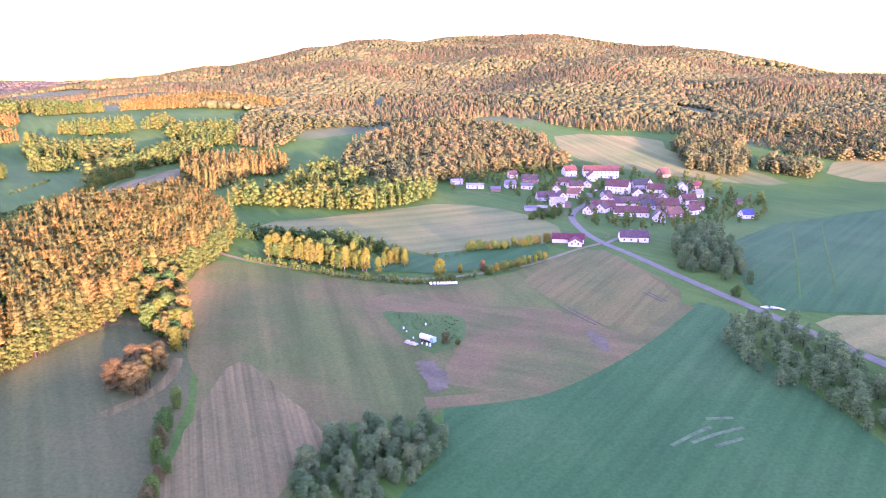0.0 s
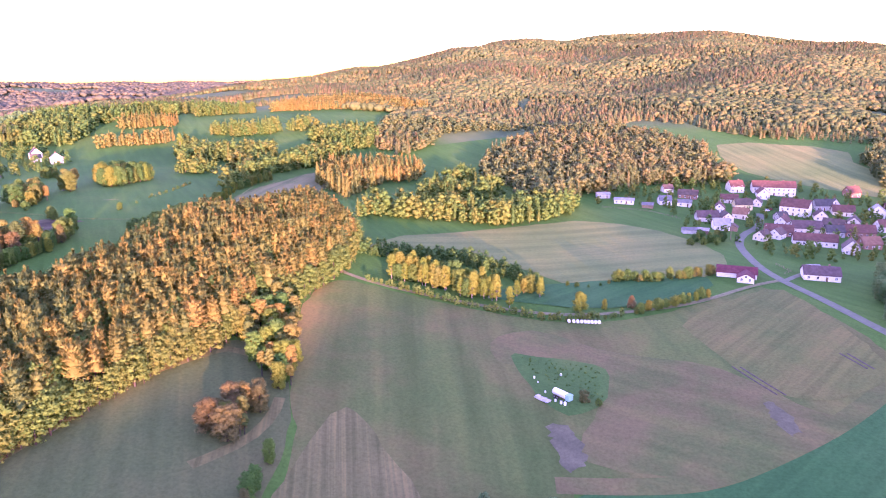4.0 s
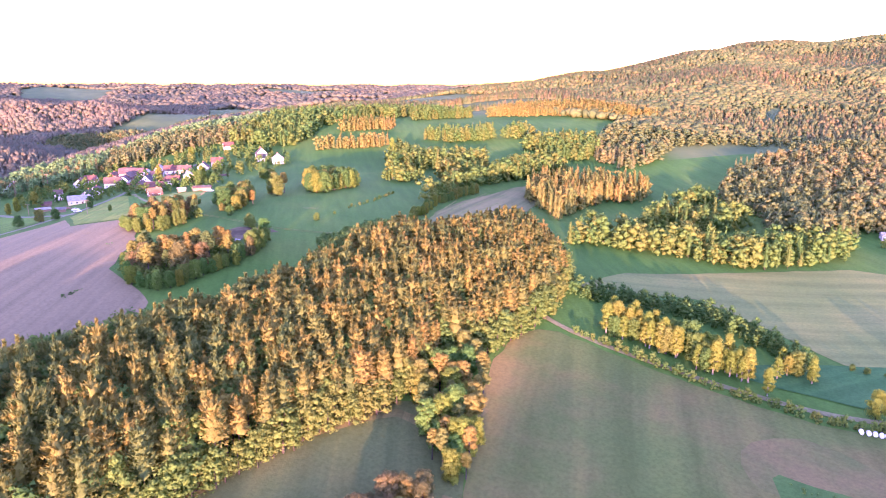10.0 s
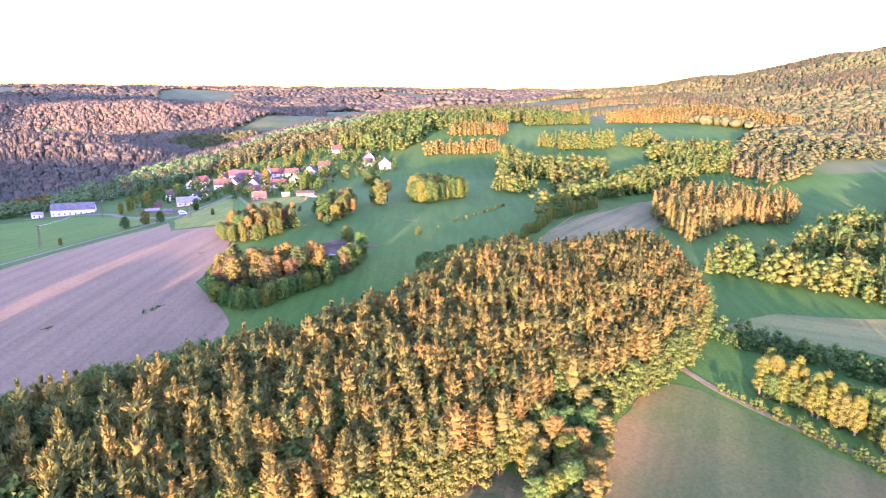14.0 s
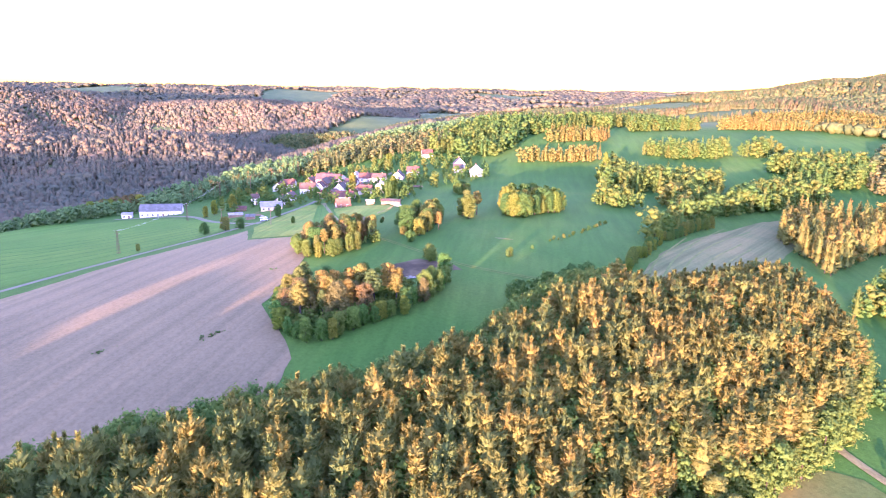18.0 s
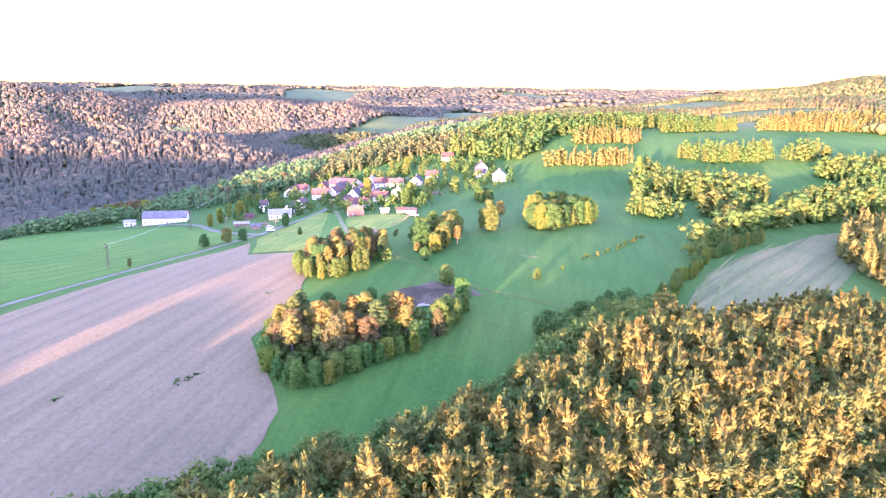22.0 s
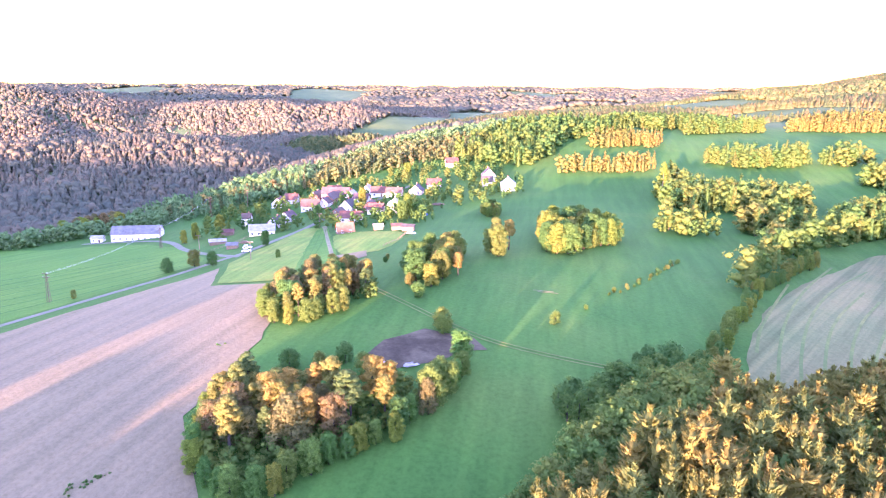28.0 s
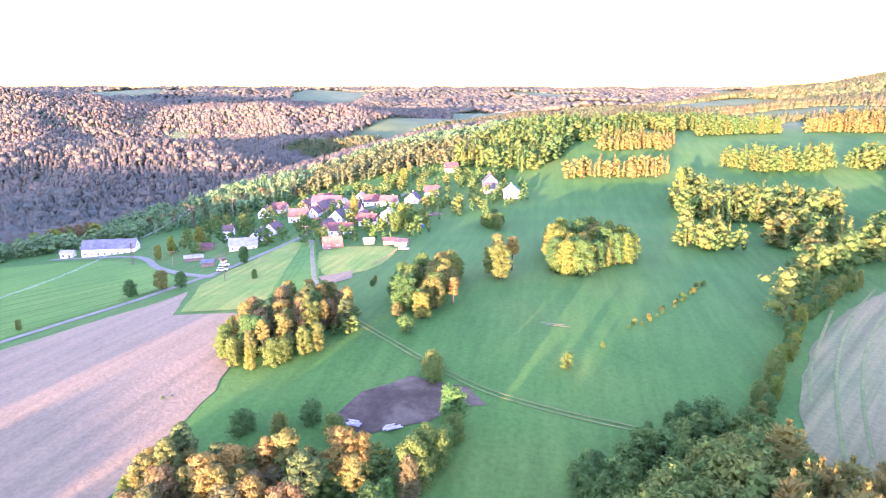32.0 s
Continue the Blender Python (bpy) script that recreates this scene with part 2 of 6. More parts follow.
M["valley_wood"] = foliage("valley_leaves", VALLEY_HAZED, True, 0.5, 0.25)
GREY_LEAF = [(0.0, (0.1, 0.225, 0.08)), (0.5, (0.13, 0.25, 0.095)), (1.0, (0.165, 0.265, 0.1))]
M["leaf_fresh"] = foliage("fresh_green_leaves", [(0.0, (0.07, 0.2, 0.045)), (0.5, (0.095, 0.23, 0.05)), (1.0, (0.135, 0.25, 0.05))])
M["leaf_grey"] = foliage("grey_green_leaves", GREY_LEAF, False, 0.45, 0.4)
M["leaf_grey_wood"] = foliage("thicket_leaves", GREY_LEAF, True, 0.45, 0.45)
M["churned"] = land("churned_soil", [(0.3, (0.085, 0.09, 0.05)), (0.5, (0.115, 0.115, 0.064)), (0.7, (0.16, 0.155, 0.085))], 0.12)
M["bark"] = plain("bark", (0.05, 0.042, 0.034), 0.9, 0, 0.4, 3)
M["birchbark"] = plain("birch_bark", (0.2, 0.19, 0.16), 0.8, 0, 0.5, 2)

# ---------- land ----------


def link_mesh(name, verts, faces, mats, parent=None, index=None):
    me = bpy.data.meshes.new(name)
    me.from_pydata(verts, [], faces)
    for m in mats if isinstance(mats, (list, tuple)) else [mats]:
        me.materials.append(m)
    if index is not None:
        me.polygons.foreach_set("material_index", np.asarray(index, np.int32))
    me.update()
    ob = new(name, me)
    ob.parent = parent
    return ob


def spaced(lo, hi, step, end, grow=1.22):
    a = list(np.arange(lo, hi + 0.1, step))
    d = step
    while a[-1] < end:
        d = min(d * grow, 160)
        a.append(a[-1] + d)
    d = step
    while a[0] > -end:
        d = min(d * grow, 160)
        a.insert(0, a[0] - d)
    return np.array(a)


gx, gy = spaced(-720, 420, 8, 5200), spaced(60, 900, 8, 5200)
X, Y = np.meshgrid(gx, gy, indexing="ij")
Z = height(X, Y)
n1, n2 = X.shape
idx = np.arange(n1 * n2).reshape(n1, n2)
quads = np.stack([idx[:-1, :-1], idx[1:, :-1], idx[1:, 1:], idx[:-1, 1:]], -1).reshape(-1, 4)
ground = link_mesh("ground", np.stack([X, Y, Z], -1).reshape(-1, 3).tolist(), quads.tolist(), M["grass"])
# what covers the land: 0 grass, 1 the floor of the woods
hill_floor = ease(0, 60, Y - np.interp(X, [-1100, -600, -330, -230, -190, -110, -40, 40, 110, 260, 300, 430, 560], [700, 760, 900, 850, 720, 640, 680, 800, 790, 780, 680, 640, 800]))
west_floor = ease(0, 40, np.interp(Y, [-300, 150, 310, 420, 540, 600, 760], [-700, -575, -565, -560, -615, -570, -600]) - X)
cover = ground.data.attributes.new("wooded", "FLOAT", "POINT")
cover.data.foreach_set("value", np.maximum(hill_floor, west_floor).astype(np.float32).ravel())
ground.data.polygons.foreach_set("use_smooth", np.ones(len(ground.data.polygons), bool))
tagged(ground, "rolling green meadow land with a wooded hill", "ground", kind="structure")


def rounded(pts, times=2):
    p = np.array(pts, float)
    for _ in range(times):
        q = np.roll(p, -1, 0)
        p = np.stack([0.75 * p + 0.25 * q, 0.25 * p + 0.75 * q], 1).reshape(-1, 2)
    return p


def worn(p, step, size, seed):
    """A field's edge is never quite straight: more corners, each a little off."""
    rng = np.random.default_rng(seed)
    out = []
    for a, b in zip(p, np.roll(p, -1, 0)):
        n = max(1, int(np.linalg.norm(b - a) / step))
        for k in range(n):
            out.append(a + (b - a) * k / n + rng.uniform(-size, size, 2))
    return np.array(out)


def sheet(name, outline, mat, label, lift=0.12, soft=1, category="field", step=10.0, frayed=(5.0, 0.5)):
    """A field laid over the land, cut along a grid so that it follows the relief."""
    bm = bmesh.new()
    p = worn(rounded(outline, soft), frayed[0], frayed[1], len(outline))
    bm.faces.new([bm.verts.new((x, y, 0)) for x, y in p])
    bmesh.ops.triangulate(bm, faces=bm.faces[:])
    for axis in (0, 1):
        lo, hi = p[:, axis].min(), p[:, axis].max()
        for c in np.arange(lo + step / 2, hi, step):
            co, no = [0, 0, 0], [0, 0, 0]
            co[axis], no[axis] = c, 1
            bmesh.ops.bisect_plane(bm, geom=bm.verts[:] + bm.edges[:] + bm.faces[:], plane_co=co, plane_no=no)
    v = np.array([w.co[:2] for w in bm.verts])
    for w, z in zip(bm.verts, height(v[:, 0], v[:, 1])):
        w.co.z = z + lift
    bmesh.ops.recalc_face_normals(bm, faces=bm.faces[:])
    if sum(f.normal.z for f in bm.faces) < 0:
        bmesh.ops.reverse_faces(bm, faces=bm.faces[:])
    me = bpy.data.meshes.new(name)
    bm.to_mesh(me)
    bm.free()
    me.materials.append(mat)
    me.polygons.foreach_set("use_smooth", np.ones(len(me.polygons), bool))
    return tagged(new(name, me), label, category, kind="structure")


def resampled(line, step=5.0, times=2):
    p = np.array(line, float)
    for _ in range(times):
        mids = np.stack([0.75 * p[:-1] + 0.25 * p[1:], 0.25 * p[:-1] + 0.75 * p[1:]], 1).reshape(-1, 2)
        p = np.concatenate([p[:1], mids, p[-1:]])
    d = np.r_[0, np.cumsum(np.linalg.norm(np.diff(p, axis=0), axis=1))]
    s = np.linspace(0, d[-1], max(2, int(d[-1] / step)))
    return np.stack([np.interp(s, d, p[:, 0]), np.interp(s, d, p[:, 1])], 1)


def ribbon(name, line, width, mat, label, lift=0.2, category="road", side=0.0):
    p = resampled(line)
    t = np.gradient(p, axis=0)
    t /= np.linalg.norm(t, axis=1)[:, None]
    nrm = np.stack([-t[:, 1], t[:, 0]], 1)
    cols = [p + nrm * (side + o * width) for o in (-0.5, -0.17, 0.17, 0.5)]
    v = np.stack(cols, 1)
    z = height(v[..., 0], v[..., 1]) + lift
    z[:, [0, 3]] -= 0.05
    verts = np.concatenate([v, z[..., None]], -1).reshape(-1, 3)
    faces = [[i * 4 + k, (i + 1) * 4 + k, (i + 1) * 4 + k + 1, i * 4 + k + 1][::-1] for i in range(len(p) - 1) for k in range(3)]
    return tagged(link_mesh(name, verts.tolist(), faces, mat), label, category, kind="structure")


sheet("field_mown", [(-103, 306), (-82, 303), (-47, 297), (-6, 292), (25, 303), (63, 336), (80, 352), (99, 302), (103, 269), (72, 234), (32, 202), (-1, 201), (-1, 187), (-25, 186), (-31, 181), (-41, 140), (-66, 140), (-76, 196), (-87, 214), (-107, 268), (-108, 292)], M["mown"], "mown hay field, faded green and brown in patches", soft=1)
sheet("field_bare", [(-34, 266), (-30, 278), (-16, 285), (4, 272), (22, 268), (41, 267), (57, 252), (66, 240), (74, 238), (57, 217), (32, 204), (3, 204), (-1, 215), (5, 231), (8, 254), (-6, 260), (-19, 256), (-28, 255)], M["brown"], "bare brown part of a mown field", 0.17)
sheet("field_hay", [(83, 351), (57, 324), (35, 301), (42, 283), (48, 268), (56, 250), (70, 245), (85, 252), (99, 265), (97, 295), (91, 326)], M["hay"], "raked yellowish part of the hay field", 0.2)
sheet("field_strip", [(-71, 216), (-64, 212), (-50, 197), (-36, 181), (-34, 172), (-42, 152), (-50, 125), (-70, 125), (-74, 190)], M["raked"], "brown raked strip of hay field", 0.16)
sheet("rough_patch", [(-26, 264), (-18, 263), (-7, 262), (7, 260), (9, 250), (8, 236), (-2, 227), (-9, 231), (-15, 239), (-21, 252)], M["rank"], "uncut green patch in a mown field", 0.22)
sheet("field_crop", [(103, 269), (116, 258), (107, 227), (116, 196), (124, 160), (100, 100), (-40, 100), (-12, 152), (0, 171), (0, 199), (33, 201), (73, 232)], M["crop"], "young green crop field with tractor lines", soft=1)
sheet("field_teal", [(150, 345), (158, 365), (237, 452), (420, 500), (420, 250), (172, 250), (143, 253), (125, 261)], M["crop"], "dense blue-green crop field", soft=1)
sheet("field_stubble", [(141, 249), (190, 249), (190, 195), (150, 214), (143, 223)], M["pale"], "pale stubble strip beside the road", soft=1)
sheet("meadow_upper", [(-108, 352), (-96, 385), (-80, 399), (-39, 437), (-7, 460), (20, 458), (42, 447), (62, 424), (70, 400), (68, 374), (46, 350), (27, 338), (5, 337), (-10, 338), (-28, 352), (-61, 374)], M["pale"], "pale hay meadow behind the lane", soft=0)
sheet("field_narrow", [(-45, 312), (-27, 330), (23, 351), (55, 363), (56, 341), (26, 317), (4, 309), (-22, 309)], M["crop"], "narrow dark green field between hedges", 0.24)
sheet("field_rough", [(-152, 110), (-142, 155), (-138, 180), (-132, 212), (-121, 238), (-100, 238), (-88, 216), (-79, 198), (-72, 150), (-80, 100)], M["dim"], "grey-green rough field beside a wood, darkened for shade")
sheet("pasture", [(123, 754), (238, 745), (223, 675), (280, 613), (294, 549), (205, 589), (133, 620), (113, 672)], M["pasture"], "sloping green pasture above the village")
sheet("field_pink", [(328, 607), (356, 539), (450, 560), (450, 673)], M["pale"], "bare pale field behind a wood")
sheet("field_plough", [(-340, 90), (-332, 160), (-343, 195), (-355, 222), (-363, 245), (-368, 268), (-373, 290), (-379, 302), (-348, 286), (-329, 299), (-300, 288), (-277, 271), (-253, 242), (-239, 237), (-226, 234), (-216, 230), (-208, 223), (-202, 214), (-206, 150), (-230, 80)], M["plough"], "bare pinkish ploughed field with tractor lines", soft=0)
sheet("field_bright", [(-640, 210), (-530, 262), (-514, 292), (-475, 314), (-418, 311), (-402, 303), (-391, 284), (-383, 258), (-374, 232), (-364, 200), (-360, 150), (-420, 60), (-640, 120)], M["brightcrop"], "bright green crop field", soft=1)
sheet("grass_yellow", [(-332, 301), (-349, 289), (-385, 309), (-400, 326), (-434, 372), (-424, 377), (-371, 347), (-339, 322)], M["yellowgrass"], "yellowish uncut grass between road and track", 0.18, soft=0)
sheet("field_green_strip", [(-336, 312), (-420, 370), (-424, 376), (-417, 376), (-344, 336), (-334, 322)], M["brightcrop"], "narrow green strip of crop", 0.24, soft=0)
sheet("dirt_patch", [(-249, 284), (-254, 294), (-252, 307), (-240, 313), (-233, 311), (-236, 305), (-235, 298), (-238, 291), (-240, 285)], M["dirt"], "trampled dark dirt patch behind a grove", soft=0)
sheet("field_curved", [(-174, 342), (-187, 356), (-197, 379), (-206, 407), (-213, 455), (-215, 528), (-205, 562), (-185, 520), (-172, 440), (-157, 400), (-158, 365), (-166, 348)], M["greyfield"], "grey-green mown field curving between tree rows", soft=0)
sheet("garden_plot", [(-349, 338), (-345, 351), (-335, 344), (-333, 332)], M["plough"], "ploughed garden plot", 0.2, soft=0)
sheet("meadow_dark", [(-159, 674), (-108, 720), (-60, 756), (-60, 677), (-85, 605), (-112, 574), (-150, 622)], M["grass"], "meadow glade in the wood")

sheet("lawn", [(-352, 339), (-338, 348), (-346, 368), (-370, 391), (-388, 380), (-408, 373)], M["yellowgrass"], "sunlit yellowish lawn beside the sheds", 0.16, soft=1)
ribbon("field_rim", [(-6, 196), (16, 199), (33, 203), (55, 219), (74, 235), (100, 264)], 6.5, M["brown"], "worn tan rim between hay field and crop", 0.2, "field")
for line in ([(-98, 248), (-99, 233), (-107, 230), (-116, 233), (-124, 220), (-132, 204), (-136, 178), (-140, 152)], [(-89, 212), (-87, 203), (-88, 192), (-92, 184), (-97, 176)]):
    ribbon("field_rim", line, 3.4, M["raked"], "worn tan margin round the wood's corner", 0.2, "field")
ribbon("road_1", [(112, 512), (108, 491), (101, 471), (92, 457), (85, 439), (82, 423), (82, 403), (83, 381), (88, 358), (96, 338), (108, 299), (121, 267), (133, 240), (150, 205), (185, 130), (220, 40)], 4.4, M["asphalt"], "narrow grey asphalt road")
ribbon("lane_1", [(-190, 330), (-150, 333), (-118, 325), (-103, 309), (-48, 302), (-6, 299), (31, 313), (49, 325), (61, 337), (74, 350), (86, 359)], 2.6, M["gravel"], "field lane worn to gravel", 0.24)
ribbon("lane_2", [(87, 357), (98, 371), (108, 383), (120, 392)], 2.8, M["asphalt"], "short grey lane off the road", 0.26)
ribbon("road_2", [(-335, 120), (-352, 182), (-364, 213), (-371, 237), (-379, 262), (-386, 287), (-398, 310), (-402, 322), (-417, 343), (-439, 379), (-458, 402), (-462, 430), (-480, 480)], 3.6, M["asphalt"], "grey village road")
ribbon("road_3", [(-396, 318), (-415, 314), (-449, 312), (-480, 318), (-500, 312), (-530, 285)], 3.6, M["asphalt"], "bend of the grey lane to the barn", 0.26)
for k in (-0.75, 0.75):
    ribbon("track_1", [(-330, 322), (-285, 316), (-261, 314), (-248, 314), (-236, 315), (-220, 322), (-205, 332)], 0.4, M["pale"], "worn wheel track in the meadow", 0.2, side=k)
ribbon("track_2", [(-428, 380), (-344, 334), (-320, 322)], 2.8, M["gravel"], "farm track with two wheel ruts", 0.26)

# ---------- trees ----------
# a form is (vertices, triangles, mark): mark 0 leaves, 1 wood; one metre high, standing at the origin


def unit(v):
    return v / (np.linalg.norm(v, axis=-1, keepdims=True) + 1e-9)


def leaf_bits(rng, centres, normals, size):
    """Small three-cornered leaf sprays."""
    n = len(centres)
    nrm = unit(normals + rng.normal(0, 0.4, (n, 3)))
    a = unit(np.cross(nrm, rng.normal(0, 1, (n, 3))))
    b = np.cross(nrm, a)
    s = (size * rng.uniform(0.65, 1.35, n))[:, None]
    return np.stack([centres - a * s - b * s * 0.5, centres + a * s - b * s * 0.5, centres + b * s], 1)


def needle_bits(rng, centres, ways, size, slim=0.3):
    """Slender sprays that point along the given ways."""
    n = len(centres)
    a = unit(ways + rng.normal(0, 0.25, (n, 3)))
    b = unit(np.cross(a, rng.normal(0, 1, (n, 3))))
    s = (size * rng.uniform(0.7, 1.3, n))[:, None]
    return np.stack([centres - a * s - b * s * slim, centres - a * s + b * s * slim, centres + a * s], 1)


def loose(tris, mark=0, lean=None, soft=0.7):
    """Single triangles; their shading leans towards the crown's own roundness."""
    t = np.asarray(tris, float).reshape(-1, 3, 3)
    face = unit(np.cross(t[:, 1] - t[:, 0], t[:, 2] - t[:, 0]))
    if lean is not None:
        back = (face * lean).sum(1) < 0
        t[back] = t[back][:, ::-1]
        face[back] *= -1
        face = unit(soft * unit(lean) + (1 - soft) * face)
    return t.reshape(-1, 3), np.arange(3 * len(t)).reshape(-1, 3), np.full(len(t), mark), np.repeat(face, 3, 0)


def joined(*forms):
    vs, fs, ms, ns, k = [], [], [], [], 0
    for v, f, m, n in forms:
        vs.append(v)
        fs.append(f + k)
        ms.append(m)
        ns.append(n)
        k += len(v)
    return np.concatenate(vs), np.concatenate(fs), np.concatenate(ms), np.concatenate(ns)


GOLD = (1 + 5 ** 0.5) / 2
ICO_V = np.array([(-1, GOLD, 0), (1, GOLD, 0), (-1, -GOLD, 0), (1, -GOLD, 0), (0, -1, GOLD), (0, 1, GOLD), (0, -1, -GOLD), (0, 1, -GOLD), (GOLD, 0, -1), (GOLD, 0, 1), (-GOLD, 0, -1), (-GOLD, 0, 1)]) / (1 + GOLD ** 2) ** 0.5
ICO_F = np.array([(0, 11, 5), (0, 5, 1), (0, 1, 7), (0, 7, 10), (0, 10, 11), (1, 5, 9), (5, 11, 4), (11, 10, 2), (10, 7, 6), (7, 1, 8), (3, 9, 4), (3, 4, 2), (3, 2, 6), (3, 6, 8), (3, 8, 9), (4, 9, 5), (2, 4, 11), (6, 2, 10), (8, 6, 7), (9, 8, 1)])
OCT_V = np.array([(1, 0, 0), (0, 1, 0), (-1, 0, 0), (0, -1, 0), (0, 0, 1.0), (0, 0, -1.0)])
OCT_F = np.array([(0, 1, 4), (1, 2, 4), (2, 3, 4), (3, 0, 4), (1, 0, 5), (2, 1, 5), (3, 2, 5), (0, 3, 5)])


def clump(rng, centre, radius, rough=0.2, coarse=False):
    """A rough leafy lump."""
    v, f = (OCT_V, OCT_F) if coarse else (ICO_V, ICO_F)
    return np.array(centre) + v * radius * rng.uniform(1 - rough, 1 + rough, (len(v), 1)), f, np.zeros(len(f), int), v.copy()


def spire(rng, wide, bare, tiers, sides, ragged=0.3):
    """A pointed conifer body of skirts, one over the other."""
    out = []
    for k in range(tiers):
        lo = bare + (1 - bare) * k / tiers
        hi = min(1.0, lo + (1 - bare) * 1.5 / tiers)
        ang = np.linspace(0, 2 * np.pi, sides, endpoint=False) + rng.uniform(0, 1)
        r = wide * (1 - 0.8 * k / tiers) * rng.uniform(1 - ragged, 1 + ragged, sides)
        ring = np.stack([r * np.cos(ang), r * np.sin(ang), lo + rng.uniform(-0.03, 0.03, sides)], 1)
        i = np.arange(sides)
        side = np.stack([np.cos(ang), np.sin(ang), np.full(sides, 0.45)], 1)
        out.append((np.concatenate([ring, [[rng.uniform(-0.01, 0.01), rng.uniform(-0.01, 0.01), hi]]]), np.stack([i, (i + 1) % sides, np.full(sides, sides)], 1), np.zeros(sides, int), unit(np.concatenate([side, [[0, 0, 1.0]]]))))
    return joined(*out)


def tube(p0, p1, r0, r1, sides=6):
    p0, p1 = np.array(p0, float), np.array(p1, float)
    d = (p1 - p0) / np.linalg.norm(p1 - p0)
    u = np.cross(d, (0.3, 0.9, 0.1))
    u /= np.linalg.norm(u)
    v = np.cross(d, u)
    ang = np.linspace(0, 2 * np.pi, sides, endpoint=False)
    ring = np.cos(ang)[:, None] * u + np.sin(ang)[:, None] * v
    lo, hi = p0 + ring * r0, p1 + ring * r1
    return np.stack([lo, np.roll(lo, -1, 0), np.roll(hi, -1, 0), hi], 1)


def stick(*args):
    q = tube(*args)
    return loose(np.concatenate([q[:, [0, 1, 2]], q[:, [0, 2, 3]]]), 1)


def broad_tree(seed, leaves, size, wide=0.36, stem=0.22, lobes=14, limbs=5, body=0.8, point=0.5, trunk=True, coarse=False, soft=0.6, flat=0.85):
    """A broadleaf tree: uneven lumps of leaves round the limbs, loose leaf sprays over them."""
    rng = np.random.default_rng(seed)
    f = (np.arange(lobes) + rng.uniform(0.1, 0.9, lobes)) / lobes
    z = stem + (1 - stem) * (0.07 + 0.81 * f)
    turn = np.arange(lobes) * 2.4 + rng.uniform(-0.6, 0.6, lobes)
    shape = (1 - f) ** point * (0.62 + 0.9 * f) * (1 + 0.28 * np.sin(turn * 2 + seed) + 0.15 * np.sin(turn * 3 + 2 * seed))
    out = wide * 0.82 * shape * np.sqrt(rng.uniform(0.35, 1.0, lobes))
    rad = wide * rng.uniform(0.25, 0.42, lobes) * (14 / lobes) ** 0.3
    lob = np.stack([out * np.cos(turn), out * np.sin(turn), z], 1)
    lob[-1, :2] *= 0.3
    k = rng.choice(lobes, leaves, p=rad ** 2 / (rad ** 2).sum())
    d = rng.normal(0, 1, (leaves, 3))
    d[:, 2] = np.abs(d[:, 2]) * np.where(rng.uniform(0, 1, leaves) < 0.75, 1, -1)
    d /= np.linalg.norm(d, axis=1)[:, None]
    c = lob[k] + d * rad[k, None] * rng.uniform(0.5, 1.55, (leaves, 1)) * (1, 1, flat)
    roundness = unit(0.55 * d + 0.45 * unit((c - (0, 0, stem + 0.4 * (1 - stem))) * (1 / wide, 1 / wide, 2)))
    parts = [loose(leaf_bits(rng, c, d, size), 0, roundness, soft)]
    if body:
        parts += [clump(rng, lob[i], rad[i] * body * np.array((1, 1, flat)), 0.22, coarse) for i in range(lobes)]
    wood = [stick((0, 0, -0.05), (0.01, 0, stem + (1 - stem) * 0.6), 0.024, 0.01)] if trunk else []
    for j in range(limbs):
        wood.append(stick((0.005, 0, stem + 0.05 * j), lob[(j * 2 + 1) % lobes], 0.01, 0.004, 4))
    return joined(*wood, *parts)


def needle_tree(seed, leaves, size, wide=0.15, bare=0.22, tiers=11, dome=0.6, slim=0.32, soft=0.6):
    """A pine or spruce, with its sprays in tiers round a thin body."""
    rng = np.random.default_rng(seed)
    t = np.clip(np.round(rng.uniform(0, 1, leaves) ** 1.05 * tiers) / tiers, 0, 1)
    arms = rng.integers(5, 8)
    ang = (rng.integers(0, arms, leaves) + 0.5 * np.round(t * tiers)) * 2 * np.pi / arms + rng.normal(0, 0.3, leaves)
    reach = np.sqrt(rng.uniform(0.12, 1, leaves))
    side = 0.8 + 0.35 * np.sin(ang * 2 + seed) * rng.uniform(0.5, 1)
    r = wide * ((1 - t) ** dome * 0.95 + 0.06) * reach * side
    z = bare + (1 - bare) * t * 0.97 + 0.02 - 0.05 * reach * (1 - t) + rng.normal(0, 0.012, leaves)
    c = np.stack([r * np.cos(ang), r * np.sin(ang), z], 1)
    d = np.stack([np.cos(ang) * 0.85, np.sin(ang) * 0.85, 0.28 + 0.7 * t], 1)
    return joined(stick((0, 0, -0.05), (0, 0, 0.97), 0.014, 0.003, 4), loose(needle_bits(rng, c, d, size, slim), 0, np.stack([np.cos(ang), np.sin(ang), 0.25 + 0.9 * t], 1), soft), spire(rng, wide * 0.62, bare + 0.02, 3, 6))


